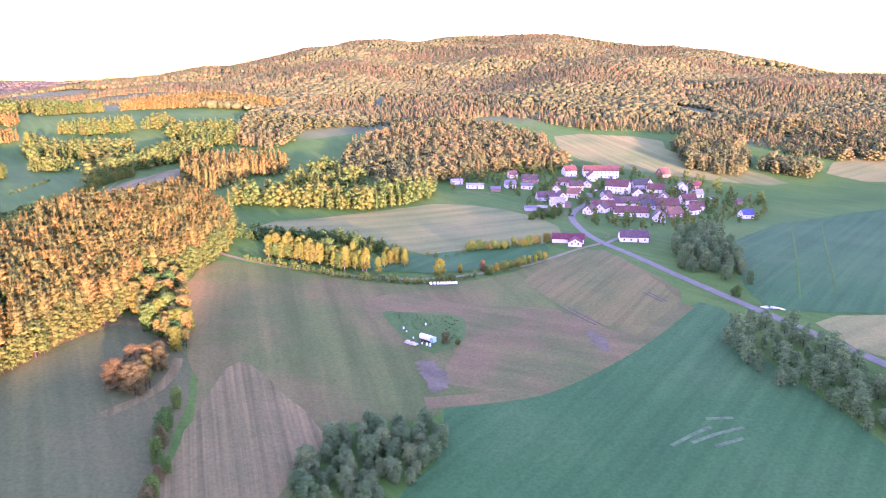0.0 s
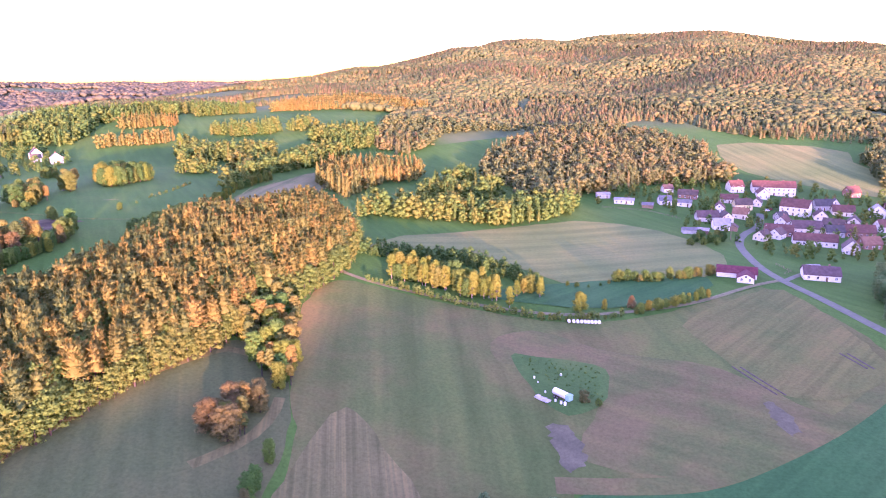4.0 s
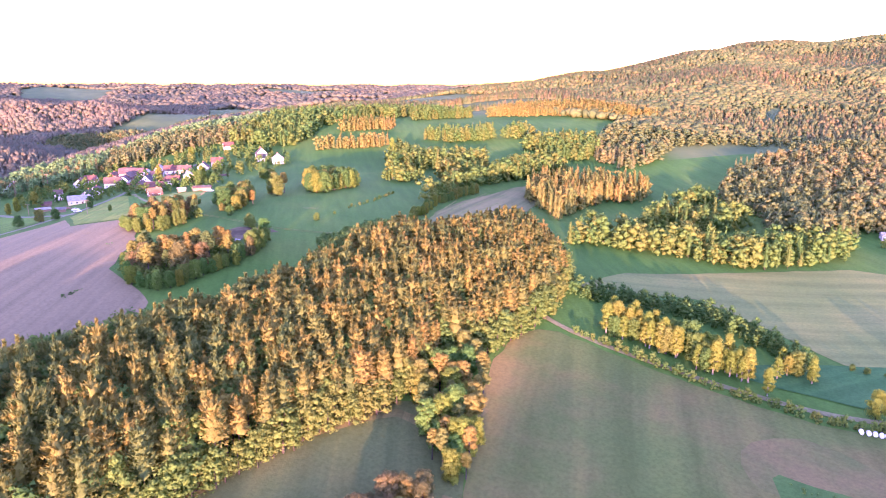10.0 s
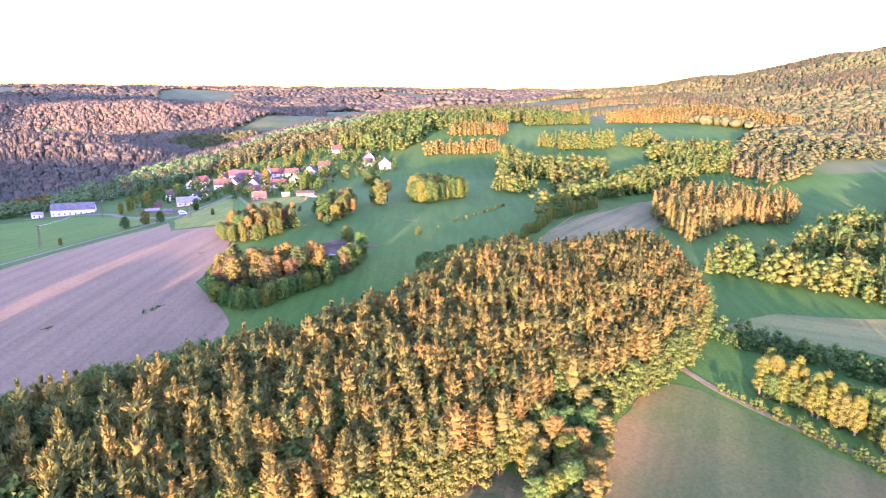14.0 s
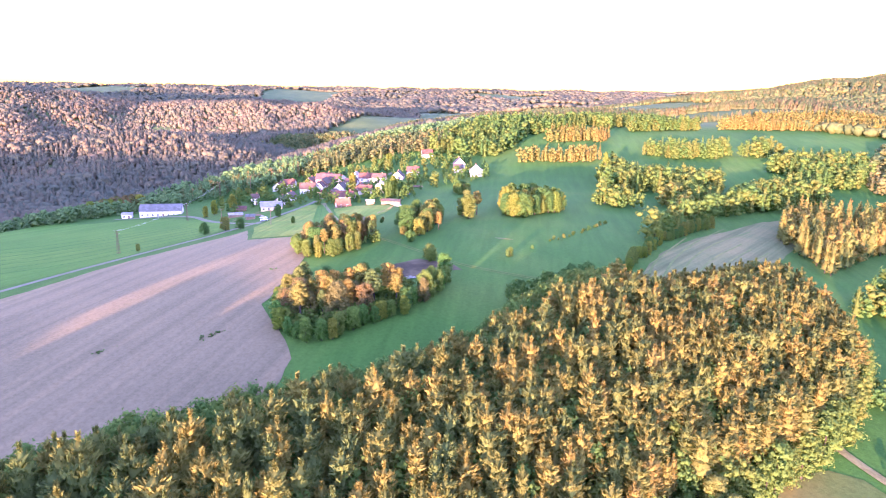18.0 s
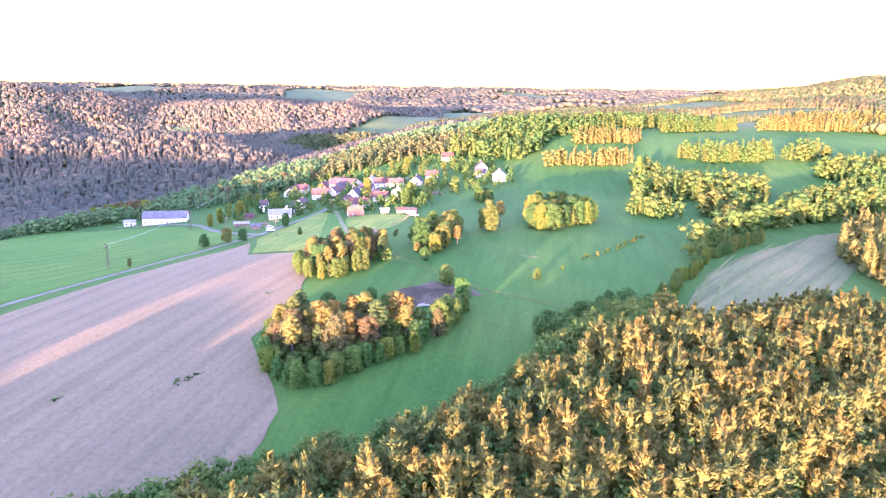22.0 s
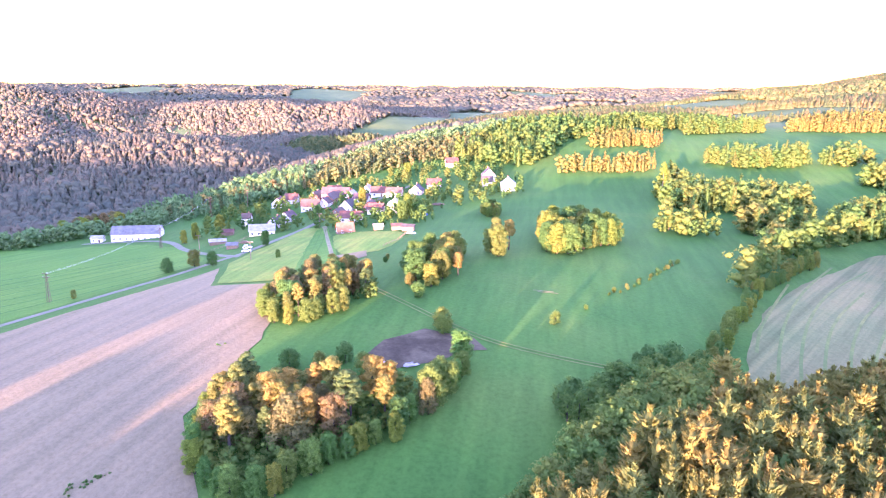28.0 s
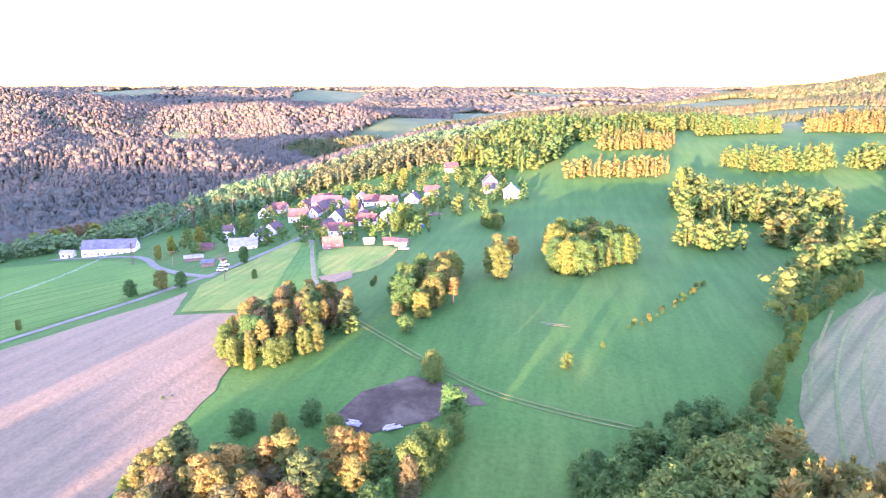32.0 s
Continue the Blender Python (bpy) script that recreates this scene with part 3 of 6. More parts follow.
def form_mesh(name, v, f, mats, mark=None, tint=None, normals=None):
    me = bpy.data.meshes.new(name)
    n = len(f)
    me.vertices.add(len(v))
    me.vertices.foreach_set("co", np.asarray(v, np.float32).ravel())
    me.loops.add(3 * n)
    me.loops.foreach_set("vertex_index", np.asarray(f, np.int32).ravel())
    me.polygons.add(n)
    me.polygons.foreach_set("loop_start", np.arange(0, 3 * n, 3, dtype=np.int32))
    me.polygons.foreach_set("loop_total", np.full(n, 3, np.int32))
    me.polygons.foreach_set("use_smooth", np.ones(n, bool))
    for m in mats:
        me.materials.append(m)
    if mark is not None:
        me.polygons.foreach_set("material_index", np.asarray(mark, np.int32))
    if tint is not None:
        a = me.attributes.new("tint", "FLOAT", "POINT")
        a.data.foreach_set("value", np.asarray(tint, np.float32))
    me.update(calc_edges=True)
    if normals is not None:
        me.attributes.new("custom_normal", "FLOAT_VECTOR", "POINT").data.foreach_set("vector", np.asarray(normals, np.float32).ravel())
    return me


def inside(p, poly):
    poly = np.asarray(poly, float)
    x, y, hit = p[:, 0], p[:, 1], np.zeros(len(p), bool)
    for (x0, y0), (x1, y1) in zip(poly, np.roll(poly, -1, 0)):
        with np.errstate(divide="ignore", invalid="ignore"):
            hit ^= ((y0 > y) != (y1 > y)) & (x < (x1 - x0) * (y - y0) / (y1 - y0) + x0)
    return hit


def scatter(poly, gap, seed, jitter=0.42):
    rng = np.random.default_rng(seed)
    poly = np.asarray(poly, float)
    lo, hi = poly.min(0), poly.max(0)
    gx2, gy2 = np.meshgrid(np.arange(lo[0], hi[0] + gap, gap), np.arange(lo[1], hi[1] + gap, gap * 0.87), indexing="ij")
    gx2 = gx2 + (np.arange(gx2.shape[1]) % 2) * gap * 0.5
    p = np.stack([gx2.ravel(), gy2.ravel()], 1) + rng.uniform(-jitter, jitter, (gx2.size, 2)) * gap
    return p[inside(p, poly)]


def wood_stuff(name, spots, forms, tall, mats, label, seed, tint=(0.0, 1.0), tops=None, stands=False):
    """A wood joined into one object: every spot gets one of the forms, turned, scaled and toned."""
    rng = np.random.default_rng(seed)
    spots = np.asarray(spots)
    which = rng.integers(0, len(forms), len(spots))
    z = height(spots[:, 0], spots[:, 1])
    all_v, all_f, all_m, all_t, all_n, base = [], [], [], [], [], 0
    sway = 0.5 + 0.3 * np.sin(spots[:, 0] / 61 + 1.7 * np.sin(spots[:, 1] / 97)) + 0.2 * np.sin(spots[:, 1] / 43 + spots[:, 0] / 29)
    if stands:  # conifers (the first half of the forms) and broadleaves keep to stands of their own, old and young ones too
        lie = np.sin(spots[:, 0] / 75 + 2 * np.sin(spots[:, 1] / 120)) + np.sin(spots[:, 1] / 62 + spots[:, 0] / 170) + rng.normal(0, 0.7, len(spots))
        half = len(forms) // 2
        which = np.where(lie > -0.2, rng.integers(0, half, len(spots)), half + rng.integers(0, len(forms) - half, len(spots)))
        age = np.sin(spots[:, 0] / 47 + 1.5 * np.sin(spots[:, 1] / 81)) * np.sin(spots[:, 1] / 38 + np.sin(spots[:, 0] / 66))
        tops = np.clip(0.92 + 0.3 * age, 0.65, 1.2)
        sway = np.clip(0.5 + 0.28 * lie, 0, 1)
    tone = tint[0] + (tint[1] - tint[0]) * np.clip(0.75 * rng.uniform(0, 1, len(spots)) + 0.4 * sway - 0.07, 0, 1)
    for i, (v, f, m, nv) in enumerate(forms):
        sel = np.where(which == i)[0]
        if not len(sel):
            continue
        ang = rng.uniform(0, 2 * np.pi, len(sel))
        h = rng.uniform(tall[0], tall[1], len(sel))
        if tops is not None:
            h = h * tops[sel]
        fat = np.minimum(h, 18) * rng.uniform(0.75, 1.35, len(sel))
        ca, sa = (np.cos(ang) * fat)[:, None], (np.sin(ang) * fat)[:, None]
        w = np.stack([v[None, :, 0] * ca - v[None, :, 1] * sa + spots[sel, 0, None], v[None, :, 0] * sa + v[None, :, 1] * ca + spots[sel, 1, None],
                      v[None, :, 2] * h[:, None] + z[sel, None]], -1)
        all_v.append(w.reshape(-1, 3))
        all_f.append((f[None] + (base + np.arange(len(sel)) * len(v))[:, None, None]).reshape(-1, 3))
        all_m.append(np.tile(m, len(sel)))
        all_t.append(np.repeat(tone[sel], len(v)))
        c1, s1 = np.cos(ang)[:, None], np.sin(ang)[:, None]
        all_n.append(np.stack([nv[None, :, 0] * c1 - nv[None, :, 1] * s1, nv[None, :, 0] * s1 + nv[None, :, 1] * c1, np.broadcast_to(nv[None, :, 2], (len(sel), len(nv)))], -1).reshape(-1, 3))
        base += len(v) * len(sel)
    me = form_mesh(name, np.concatenate(all_v), np.concatenate(all_f), mats, np.concatenate(all_m), np.concatenate(all_t), np.concatenate(all_n))
    return tagged(new(name, me), label, "wood", kind="stuff")


def tree_kind(name, form, leaf_mat, bark_mat):
    """The first tree of a kind, to be copied; it stands where it is put first."""
    v, f, m, n = form
    return name, form_mesh("trunk", v, f[m == 1], [bark_mat]), form_mesh("crown", v, f[m == 0], [leaf_mat], normals=n)


def stand(kind, x, y, tall, seed, label, group="", fat=1.0, category="tree"):
    name, trunk_me, crown_me = kind
    root = new(name)
    r = random.Random(seed)
    root.matrix_basis = Matrix.Translation((x, y, ground_at(x, y))) @ Euler((r.uniform(-.03, .03), r.uniform(-.03, .03), r.uniform(0, 6.28))).to_matrix().to_4x4() @ Matrix.Diagonal((tall * fat, tall * fat, tall, 1))
    new("trunk", trunk_me).parent = root
    new("crown", crown_me).parent = root
    return tagged(root, label, category, group)


BROAD_FORMS = [broad_tree(10 + i, 6000, 0.0172, 0.29 + 0.035 * (i % 3), 0.01, 44, 6, 0.48, 0.4 + 0.12 * (i % 3), soft=0.5) for i in range(5)]
BROAD = [tree_kind("broadleaf_tree", f, M["leaf"], M["bark"]) for f in BROAD_FORMS]
WILLOW = [tree_kind("willow_tree", f, M["leaf_grey"], M["bark"]) for f in BROAD_FORMS[:3]]
FRESH = [tree_kind("broadleaf_tree", f, M["leaf_fresh"], M["bark"]) for f in BROAD_FORMS[:3]]
GOLDEN = [tree_kind("broadleaf_tree", f, M["leaf_yellow"], M["bark"]) for f in BROAD_FORMS[:3]]
RUSTY = [tree_kind("broadleaf_tree", f, M["leaf_rust"], M["bark"]) for f in BROAD_FORMS[2:]]
SLIM = [tree_kind("birch_tree", broad_tree(30 + i, 5000, 0.0135, 0.21, 0.08, 28, 5, 0.5, 0.6), M["leaf_yellow"], M["birchbark"]) for i in range(3)]
PINE = [tree_kind("pine_tree", broad_tree(50 + i, 4600, 0.0154, 0.19 + 0.03 * (i % 2), 0.42 - 0.14 * (i % 2), 26, 9, 0.42, 0.5, soft=0.5, flat=0.6), M["needle"], M["bark"]) for i in range(4)]
BUSH = [tree_kind("bush", broad_tree(70 + i, 2800, 0.0265, 0.48, 0.0, 26, 4, 0.58, 0.45), M["leaf"], M["bark"]) for i in range(3)]

TWIGGY = tree_kind("bush", broad_tree(73, 3000, 0.019, 0.48, 0.0, 26, 4, 0.58, 0.45), M["leaf_rust"], M["bark"])

# the large pine wood
near_pine = [needle_tree(100 + i, 860, 0.026, 0.17 + 0.025 * (i % 3), 0.5, 6, 0.36, 0.45) for i in range(6)]
near_broad = [broad_tree(120 + i, 760, 0.0255, 0.33, 0.08, 20, 1, 0.72, 0.48, True, True) for i in range(4)]
PINE_WOOD = [(-178, 90), (-146, 110), (-141, 153), (-136, 180), (-129, 212), (-120, 232), (-119, 252), (-111, 281), (-108, 315), (-112, 348), (-128, 375), (-148, 390), (-162, 380), (-166, 352), (-170, 333), (-185, 334), (-191, 316), (-190, 298), (-186, 282), (-182, 264), (-182, 250), (-187, 230), (-193, 206), (-199, 180), (-200, 150), (-212, 90)]
spots = scatter(PINE_WOOD, 3.6, 1)
edge_w = ((spots[:, 0] < -178 - 0.09 * (260 - spots[:, 1])) & (spots[:, 1] < 330)) | (np.random.default_rng(3).uniform(0, 1, len(spots)) < np.interp(spots[:, 0], [-180, -150, -120], [0.36, 0.22, 0.14]))
# the trees on the western rim are lower
rim_line = resampled(PINE_WOOD[12:], 3, 0)
rim_gap = np.sqrt(((spots[:, None, :] - rim_line[None]) ** 2).sum(2)).min(1)
rim_rise = np.interp(rim_gap, [0, 4, 12], [0.84, 0.95, 1.0])
all_round = resampled(PINE_WOOD + PINE_WOOD[:1], 3, 0)
rim_rise = rim_rise * np.interp(np.sqrt(((spots[:, None, :] - all_round[None]) ** 2).sum(2)).min(1), [6, 20], [0.98, 1.22]) * np.interp(spots[:, 1], [150, 220], [1.18, 1.0])
wood_stuff("pine_wood", spots[~edge_w], near_pine, (14.5, 18.8), [M["needle_wood"], M["bark"]], "dense young pine wood, tops lit by low sun", 5, (0.1, 1.0), rim_rise[~edge_w])
wood_stuff("wood_edge", spots[edge_w], [broad_tree(140 + i, 700, 0.0235, 0.3, 0.08, 24, 1, 0.72, 0.48, True, True) for i in range(4)], (12.5, 16), [M["leaf_wood"], M["bark"]], "broadleaf edge of the pine wood", 6, (0.25, 0.95), rim_rise[edge_w])

edge_line = resampled([(-143, 112), (-139, 153), (-134, 180), (-127, 212), (-118, 232), (-117, 252), (-109, 281), (-106, 315), (-110, 348), (-126, 376)], 2.6, 1)
wood_stuff("wood_margin", edge_line + np.random.default_rng(31).uniform(-1.3, 1.3, edge_line.shape), near_broad, (8, 13), [M["leaf_wood"], M["bark"]], "yellow-green broadleaf margin of the pine wood", 32, (0.5, 1.0))

full_broad = [broad_tree(280 + i, 150, 0.042, 0.33 + 0.03 * (i % 3), 0.0, 9, 0, 0.95, 0.36 + 0.08 * (i % 3), False, True, 0.75) for i in range(5)]
full_pine = [needle_tree(290 + i, 150, 0.055, 0.19, 0.12, 9, 0.6, 0.36, 0.5) for i in range(5)]


def small_pine(seed, tiers=3, bits=10):
    """A pointed spruce for the middle distance."""
    rng = np.random.default_rng(seed)
    turn, up = rng.uniform(0, 6.28, bits), rng.uniform(0.2, 0.85, bits)
    r = 0.2 * (1.02 - up)
    at = np.stack([r * np.cos(turn), r * np.sin(turn), up], 1)
    way = np.stack([np.cos(turn), np.sin(turn), np.full(bits, 0.3)], 1)
    return joined(spire(rng, 0.25, 0.02, tiers, 6, 0.3), loose(needle_bits(rng, at, way, 0.09, 0.4), 0, way, 0.8))


def lumpy(seed, lobes, bits=0):
    """A broad crown of a few leafy lumps for the middle distance."""
    rng = np.random.default_rng(seed)
    turn = np.arange(lobes) * 2.4 + rng.uniform(0, 1, lobes)
    out = [clump(rng, (0.17 * np.cos(a), 0.17 * np.sin(a), rng.uniform(0.38, 0.72)), np.array((0.22, 0.22, 0.26)) * rng.uniform(0.85, 1.15), 0.22) for a in turn] if lobes > 1 else []
    out.append(clump(rng, (0, 0, 0.46), np.array((0.34, 0.34, 0.5)), 0.2))
    if bits:
        d = unit(rng.normal(0, 1, (bits, 3)) + (0, 0, 0.5))
        out.append(loose(leaf_bits(rng, d * (0.36, 0.36, 0.46) + (0, 0, 0.5), d, 0.05), 0, d, 0.8))
    return joined(*out)


mid_pine = [small_pine(200 + i) for i in range(5)]
mid_broad = [lumpy(220 + i, 3, 14) for i in range(5)]
med_broad = [broad_tree(230 + i, 70, 0.05, 0.36, 0.0, 8, 0, 1.05, 0.42, False, True, 0.55) for i in range(4)]
med_pine = [needle_tree(210 + i, 70, 0.08, 0.19, 0.08, 8, 0.6, 0.38, 0.5) for i in range(4)]
far_pine = [spire(np.random.default_rng(240 + i), 0.26, 0.02, 2, 5, 0.3) for i in range(5)]
far_broad = [lumpy(260 + i, 1) for i in range(5)]
far_any = far_pine + far_broad


def spread(forms, k):
    """The same crowns, broader, for a closed canopy."""
    return [(v * (k, k, 1), f, m, unit(n * (1 / k, 1 / k, 1))) for v, f, m, n in forms]


def grove(polys, gap, seed, name, label, tall, forms, mats, tint=(0.1, 0.9)):
    s = np.concatenate([scatter(p, gap, seed + i, 0.62) for i, p in enumerate(polys)])
    return wood_stuff(name, s, forms, tall, mats, label, seed, tint)


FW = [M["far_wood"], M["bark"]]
LW, NW = [M["leaf_wood"], M["bark"]], [M["needle_wood"], M["bark"]]
grove([[(-192, 497), (-172, 470), (-153, 451), (-153, 500), (-148, 530), (-133, 534), (-124, 551), (-132, 575), (-165, 580), (-190, 565), (-206, 545)]], 4.6, 300, "conifer_grove", "reddish conifer grove in the meadow", (9, 17), full_pine + full_broad[:1], NW, (0.1, 1.0))
# woods and tree rows between the meadows
WOODS = [[(-336, 546), (-300, 527), (-285, 557), (-265, 565), (-261, 585), (-275, 605), (-300, 600), (-335, 575)], [(-288, 472), (-271, 478), (-267, 491), (-284, 502), (-294, 488)], [(-268, 510), (-251, 510), (-247, 545), (-260, 562), (-273, 540)],
         [(-217, 412), (-221, 429), (-229, 478), (-231, 517), (-225, 550), (-213, 589), (-205, 612), (-228, 640), (-243, 600), (-246, 545), (-243, 503), (-237, 466), (-226, 430)],
         [(-238, 648), (-205, 653), (-202, 688), (-220, 706), (-242, 690)],
         [(-348, 569), (-335, 566), (-340, 590), (-352, 592)],
         [(-366, 655), (-340, 664), (-315, 690), (-312, 712), (-330, 712), (-350, 690), (-372, 672)], [(-314, 706), (-291, 712), (-285, 735), (-305, 740)], [(-272, 668), (-242, 664), (-225, 690), (-215, 730), (-245, 730), (-265, 700)],
         [(-436, 738), (-425, 790), (-401, 831), (-420, 848), (-452, 790)],
         [(-132, 407), (-117, 416), (-84, 428), (-49, 430), (-10, 470), (-5, 500), (-55, 470), (-109, 450), (-128, 440)], [(-112, 470), (-90, 490), (-66, 500), (-60, 520), (-92, 520), (-112, 500)],
         [(-112, 527), (-85, 544), (-80, 562), (-106, 560)]]
grove(WOODS, 4.7, 310, "broadleaf_woods", "yellow-green broadleaf woods between meadows", (5.5, 16), full_broad + full_pine[:2], LW, (0.1, 1.0))
grove([[(-78, 550), (-54, 540), (-47, 500), (-22, 503), (-2, 522), (40, 560), (98, 583), (110, 600), (104, 640), (100, 690), (60, 745), (20, 790), (-30, 760), (-70, 700), (-88, 640), (-86, 590)],
       [(228, 686), (224, 607), (257, 588), (284, 625), (312, 707), (270, 745)], [(283, 606), (311, 574), (335, 600), (310, 640)]],
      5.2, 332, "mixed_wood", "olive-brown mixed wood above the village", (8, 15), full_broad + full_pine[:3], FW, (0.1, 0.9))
grove([[(-420, 558), (-398, 580), (-376, 610), (-382, 620), (-402, 598), (-425, 574)], [(-453, 635), (-418, 676), (-428, 698), (-466, 656)], [(-395, 848), (-384, 862), (-308, 876), (-225, 856), (-200, 900), (-300, 960), (-400, 935)]],
      3.9, 330, "ridge_wood", "conifer stand on the ridge, lit by low sun", (7, 13.5), med_pine + med_broad[:1], NW, (0.3, 1.0))
grove([[(-500, 540), (-447, 556), (-457, 600), (-482, 640), (-470, 720), (-520, 740), (-570, 680), (-530, 560)], [(-470, 745), (-455, 800), (-440, 860), (-520, 900), (-560, 800)]], 5.8, 331, "ridge_wood", "mixed wood behind the western village", (8, 15), med_pine + med_broad, LW, (0.1, 1.0))

rim_clump = [(-566, 318), (-575, 292), (-600, 285), (-612, 300), (-590, 322)]
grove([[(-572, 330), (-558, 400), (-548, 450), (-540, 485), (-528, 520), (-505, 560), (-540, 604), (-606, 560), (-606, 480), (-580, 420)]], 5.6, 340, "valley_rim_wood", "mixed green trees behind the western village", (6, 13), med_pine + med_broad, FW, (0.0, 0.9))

# the hill's woods: everywhere above the meadows but for the glades
big = scatter([(-1100, 700), (-640, 760), (-560, 920), (-430, 940), (-400, 900), (-230, 850), (-216, 720), (-203, 669), (-167, 635), (-152, 660), (-147, 742), (-110, 766), (-60, 775), (-20, 790), (60, 860), (112, 830), (126, 806), (169, 768), (212, 772), (257, 758), (310, 735), (345, 640), (430, 600), (560, 800), (1300, 1500), (1300, 2300), (-1100, 2300), (-1300, 1400)], 6.9, 7, 0.45)
big = big[(big[:, 0] < 0.7 * big[:, 1] + 40)]
share = np.interp(big[:, 1], [900, 1300, 2300], [1.0, 0.78, 0.5])
big = big[np.random.default_rng(2).uniform(0, 1, len(big)) < share]
glades = [(78, 800, 30, 26), (-700, 1250, 150, 60), (-420, 1250, 90, 24), (-560, 1500, 160, 30), (-520, 1010, 120, 40), (-410, 1040, 70, 20), (330, 920, 26, 60), (430, 1100, 60, 18), (110, 1010, 44, 9), (-90, 1000, 8, 60), (760, 1600, 120, 20)]
keep = np.ones(len(big), bool)
for x, y, a, b in glades:
    keep &= ((big[:, 0] - x) / a) ** 2 + ((big[:, 1] - y) / b) ** 2 > 1
big = big[keep]
front, near_hill = big[:, 1] < 790, big[:, 1] < 1050
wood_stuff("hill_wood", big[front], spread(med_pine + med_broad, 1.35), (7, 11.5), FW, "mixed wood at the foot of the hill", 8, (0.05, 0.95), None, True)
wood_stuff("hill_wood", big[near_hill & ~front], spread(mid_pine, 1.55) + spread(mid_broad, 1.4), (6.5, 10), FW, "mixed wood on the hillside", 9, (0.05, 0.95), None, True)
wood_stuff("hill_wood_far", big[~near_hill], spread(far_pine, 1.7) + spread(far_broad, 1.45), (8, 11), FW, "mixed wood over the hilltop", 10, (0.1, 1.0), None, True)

# woods beyond the western valley
west = scatter([(-560, 150), (-545, 310), (-545, 350), (-540, 420), (-580, 470), (-600, 540), (-540, 600), (-600, 760), (-1100, 700), (-1500, 1400), (-2000, 1800), (-2700, 1700), (-2800, 300), (-2200, -200), (-1200, -300), (-700, 0)], 6.6, 11, 0.45)
west = west[(west[:, 0] > -900) | (np.random.default_rng(6).uniform(0, 1, len(west)) < np.interp(-west[:, 0], [900, 1250, 2800], [1.0, 0.62, 0.34]))]
wnear = west[:, 0] > -1150
rim = west[:, 0] > -640
wood_stuff("valley_wood", west[wnear & rim], med_broad + med_pine[:2], (7, 13), [M["leaf_grey_wood"], M["bark"]], "green mixed wood on the valley's rim", 20, (0.0, 0.8), None, True)
wnear &= ~rim
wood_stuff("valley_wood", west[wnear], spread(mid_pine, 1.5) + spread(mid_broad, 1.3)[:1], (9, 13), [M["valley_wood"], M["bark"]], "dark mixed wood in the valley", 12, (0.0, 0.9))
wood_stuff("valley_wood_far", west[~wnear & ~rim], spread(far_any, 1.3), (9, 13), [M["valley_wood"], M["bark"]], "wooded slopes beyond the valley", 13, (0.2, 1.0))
plain_wood = scatter([(-2650, -100), (-2650, 1650), (-2000, 1750), (-1450, 1400), (-600, 1350), (-700, 2300), (-400, 3400), (-900, 4700), (-3000, 5000), (-4900, 3500), (-4900, -300)], 27, 18, 0.48)
plain_wood = plain_wood[np.hypot(plain_wood[:, 0], plain_wood[:, 1]) > 2150]
patch = np.sin(plain_wood[:, 0] / 190 + 2 * np.sin(plain_wood[:, 1] / 260)) + np.sin(plain_wood[:, 1] / 160 + plain_wood[:, 0] / 400)
stands_far = [clump(np.random.default_rng(320 + i), (0, 0, 0.45), np.array((0.95, 0.95, 0.55)), 0.3, True) for i in range(5)]
# the distant woods take the same haze-toned leaf colour
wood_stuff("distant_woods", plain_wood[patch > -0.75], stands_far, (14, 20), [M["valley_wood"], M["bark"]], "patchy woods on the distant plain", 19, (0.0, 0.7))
# the wood on the southern ridge, and the trees on the rise in the south-west, with gaps between; both unseen, added to
# cast shade
south = scatter([(-900, -760), (700, -560), (700, -480), (-900, -680)], 8, 14)
wood_stuff("south_wood", south, far_broad, (14, 19), NW, "unseen wood on the southern ridge, added to cast shade", 15)
rise = scatter([(-60, -70), (-60, -10), (-200, -20), (-300, -30), (-520, -60), (-520, -130), (-300, -100)], 4.6, 16)
lane, way = 0.903 * rise[:, 0] + 0.43 * rise[:, 1], 0.903 * rise[:, 1] - 0.43 * rise[:, 0]
# gaps left in the belt let strips of sun through to the fields
shade_lanes = (abs(lane + 171.5) > 7) & (abs(lane + 130) > 5) & (abs(lane + 274) > 22) & (lane < -84)
rise, lane, way = rise[shade_lanes], lane[shade_lanes], way[shade_lanes]
# tree heights follow the shade line wanted on the ground
tops = np.clip(np.where(lane < -178, 46.8, np.where(lane < -135, 43.8, 46.8)) - 0.0349 * way - height(rise[:, 0], rise[:, 1]), 8, 44)
wood_stuff("rise_wood", rise, [broad_tree(270 + i, 24, 0.04, 0.22, 0.0, 9, 0, 1.35, 0.3, True, True) for i in range(3)], (0.98, 1.06), NW, "unseen tall tree belt on the south-western rise, added to cast shade", 17, tops=tops)

# ---------- trees that stand apart ----------


def trees_in(poly, gap, kinds, tall, seed, label, group, fat=1.0, category="tree"):
    r = random.Random(seed)
    for i, (x, y) in enumerate(scatter(poly, gap, seed)):
        stand(r.choice(kinds), x, y, r.uniform(*tall), seed * 100 + i, label, group, fat * r.uniform(0.85, 1.15), category)


def trees_along(line, gap, kinds, tall, seed, label, group, spread=1.5, category="tree", fat=1.0):
    r = random.Random(seed)
    for i, (x, y) in enumerate(resampled(line, gap, 1)):
        stand(r.choice(kinds), x + r.uniform(-spread, spread), y + r.uniform(-spread, spread), r.uniform(*tall), seed * 100 + i, label, group, fat * r.uniform(0.85, 1.2), category)


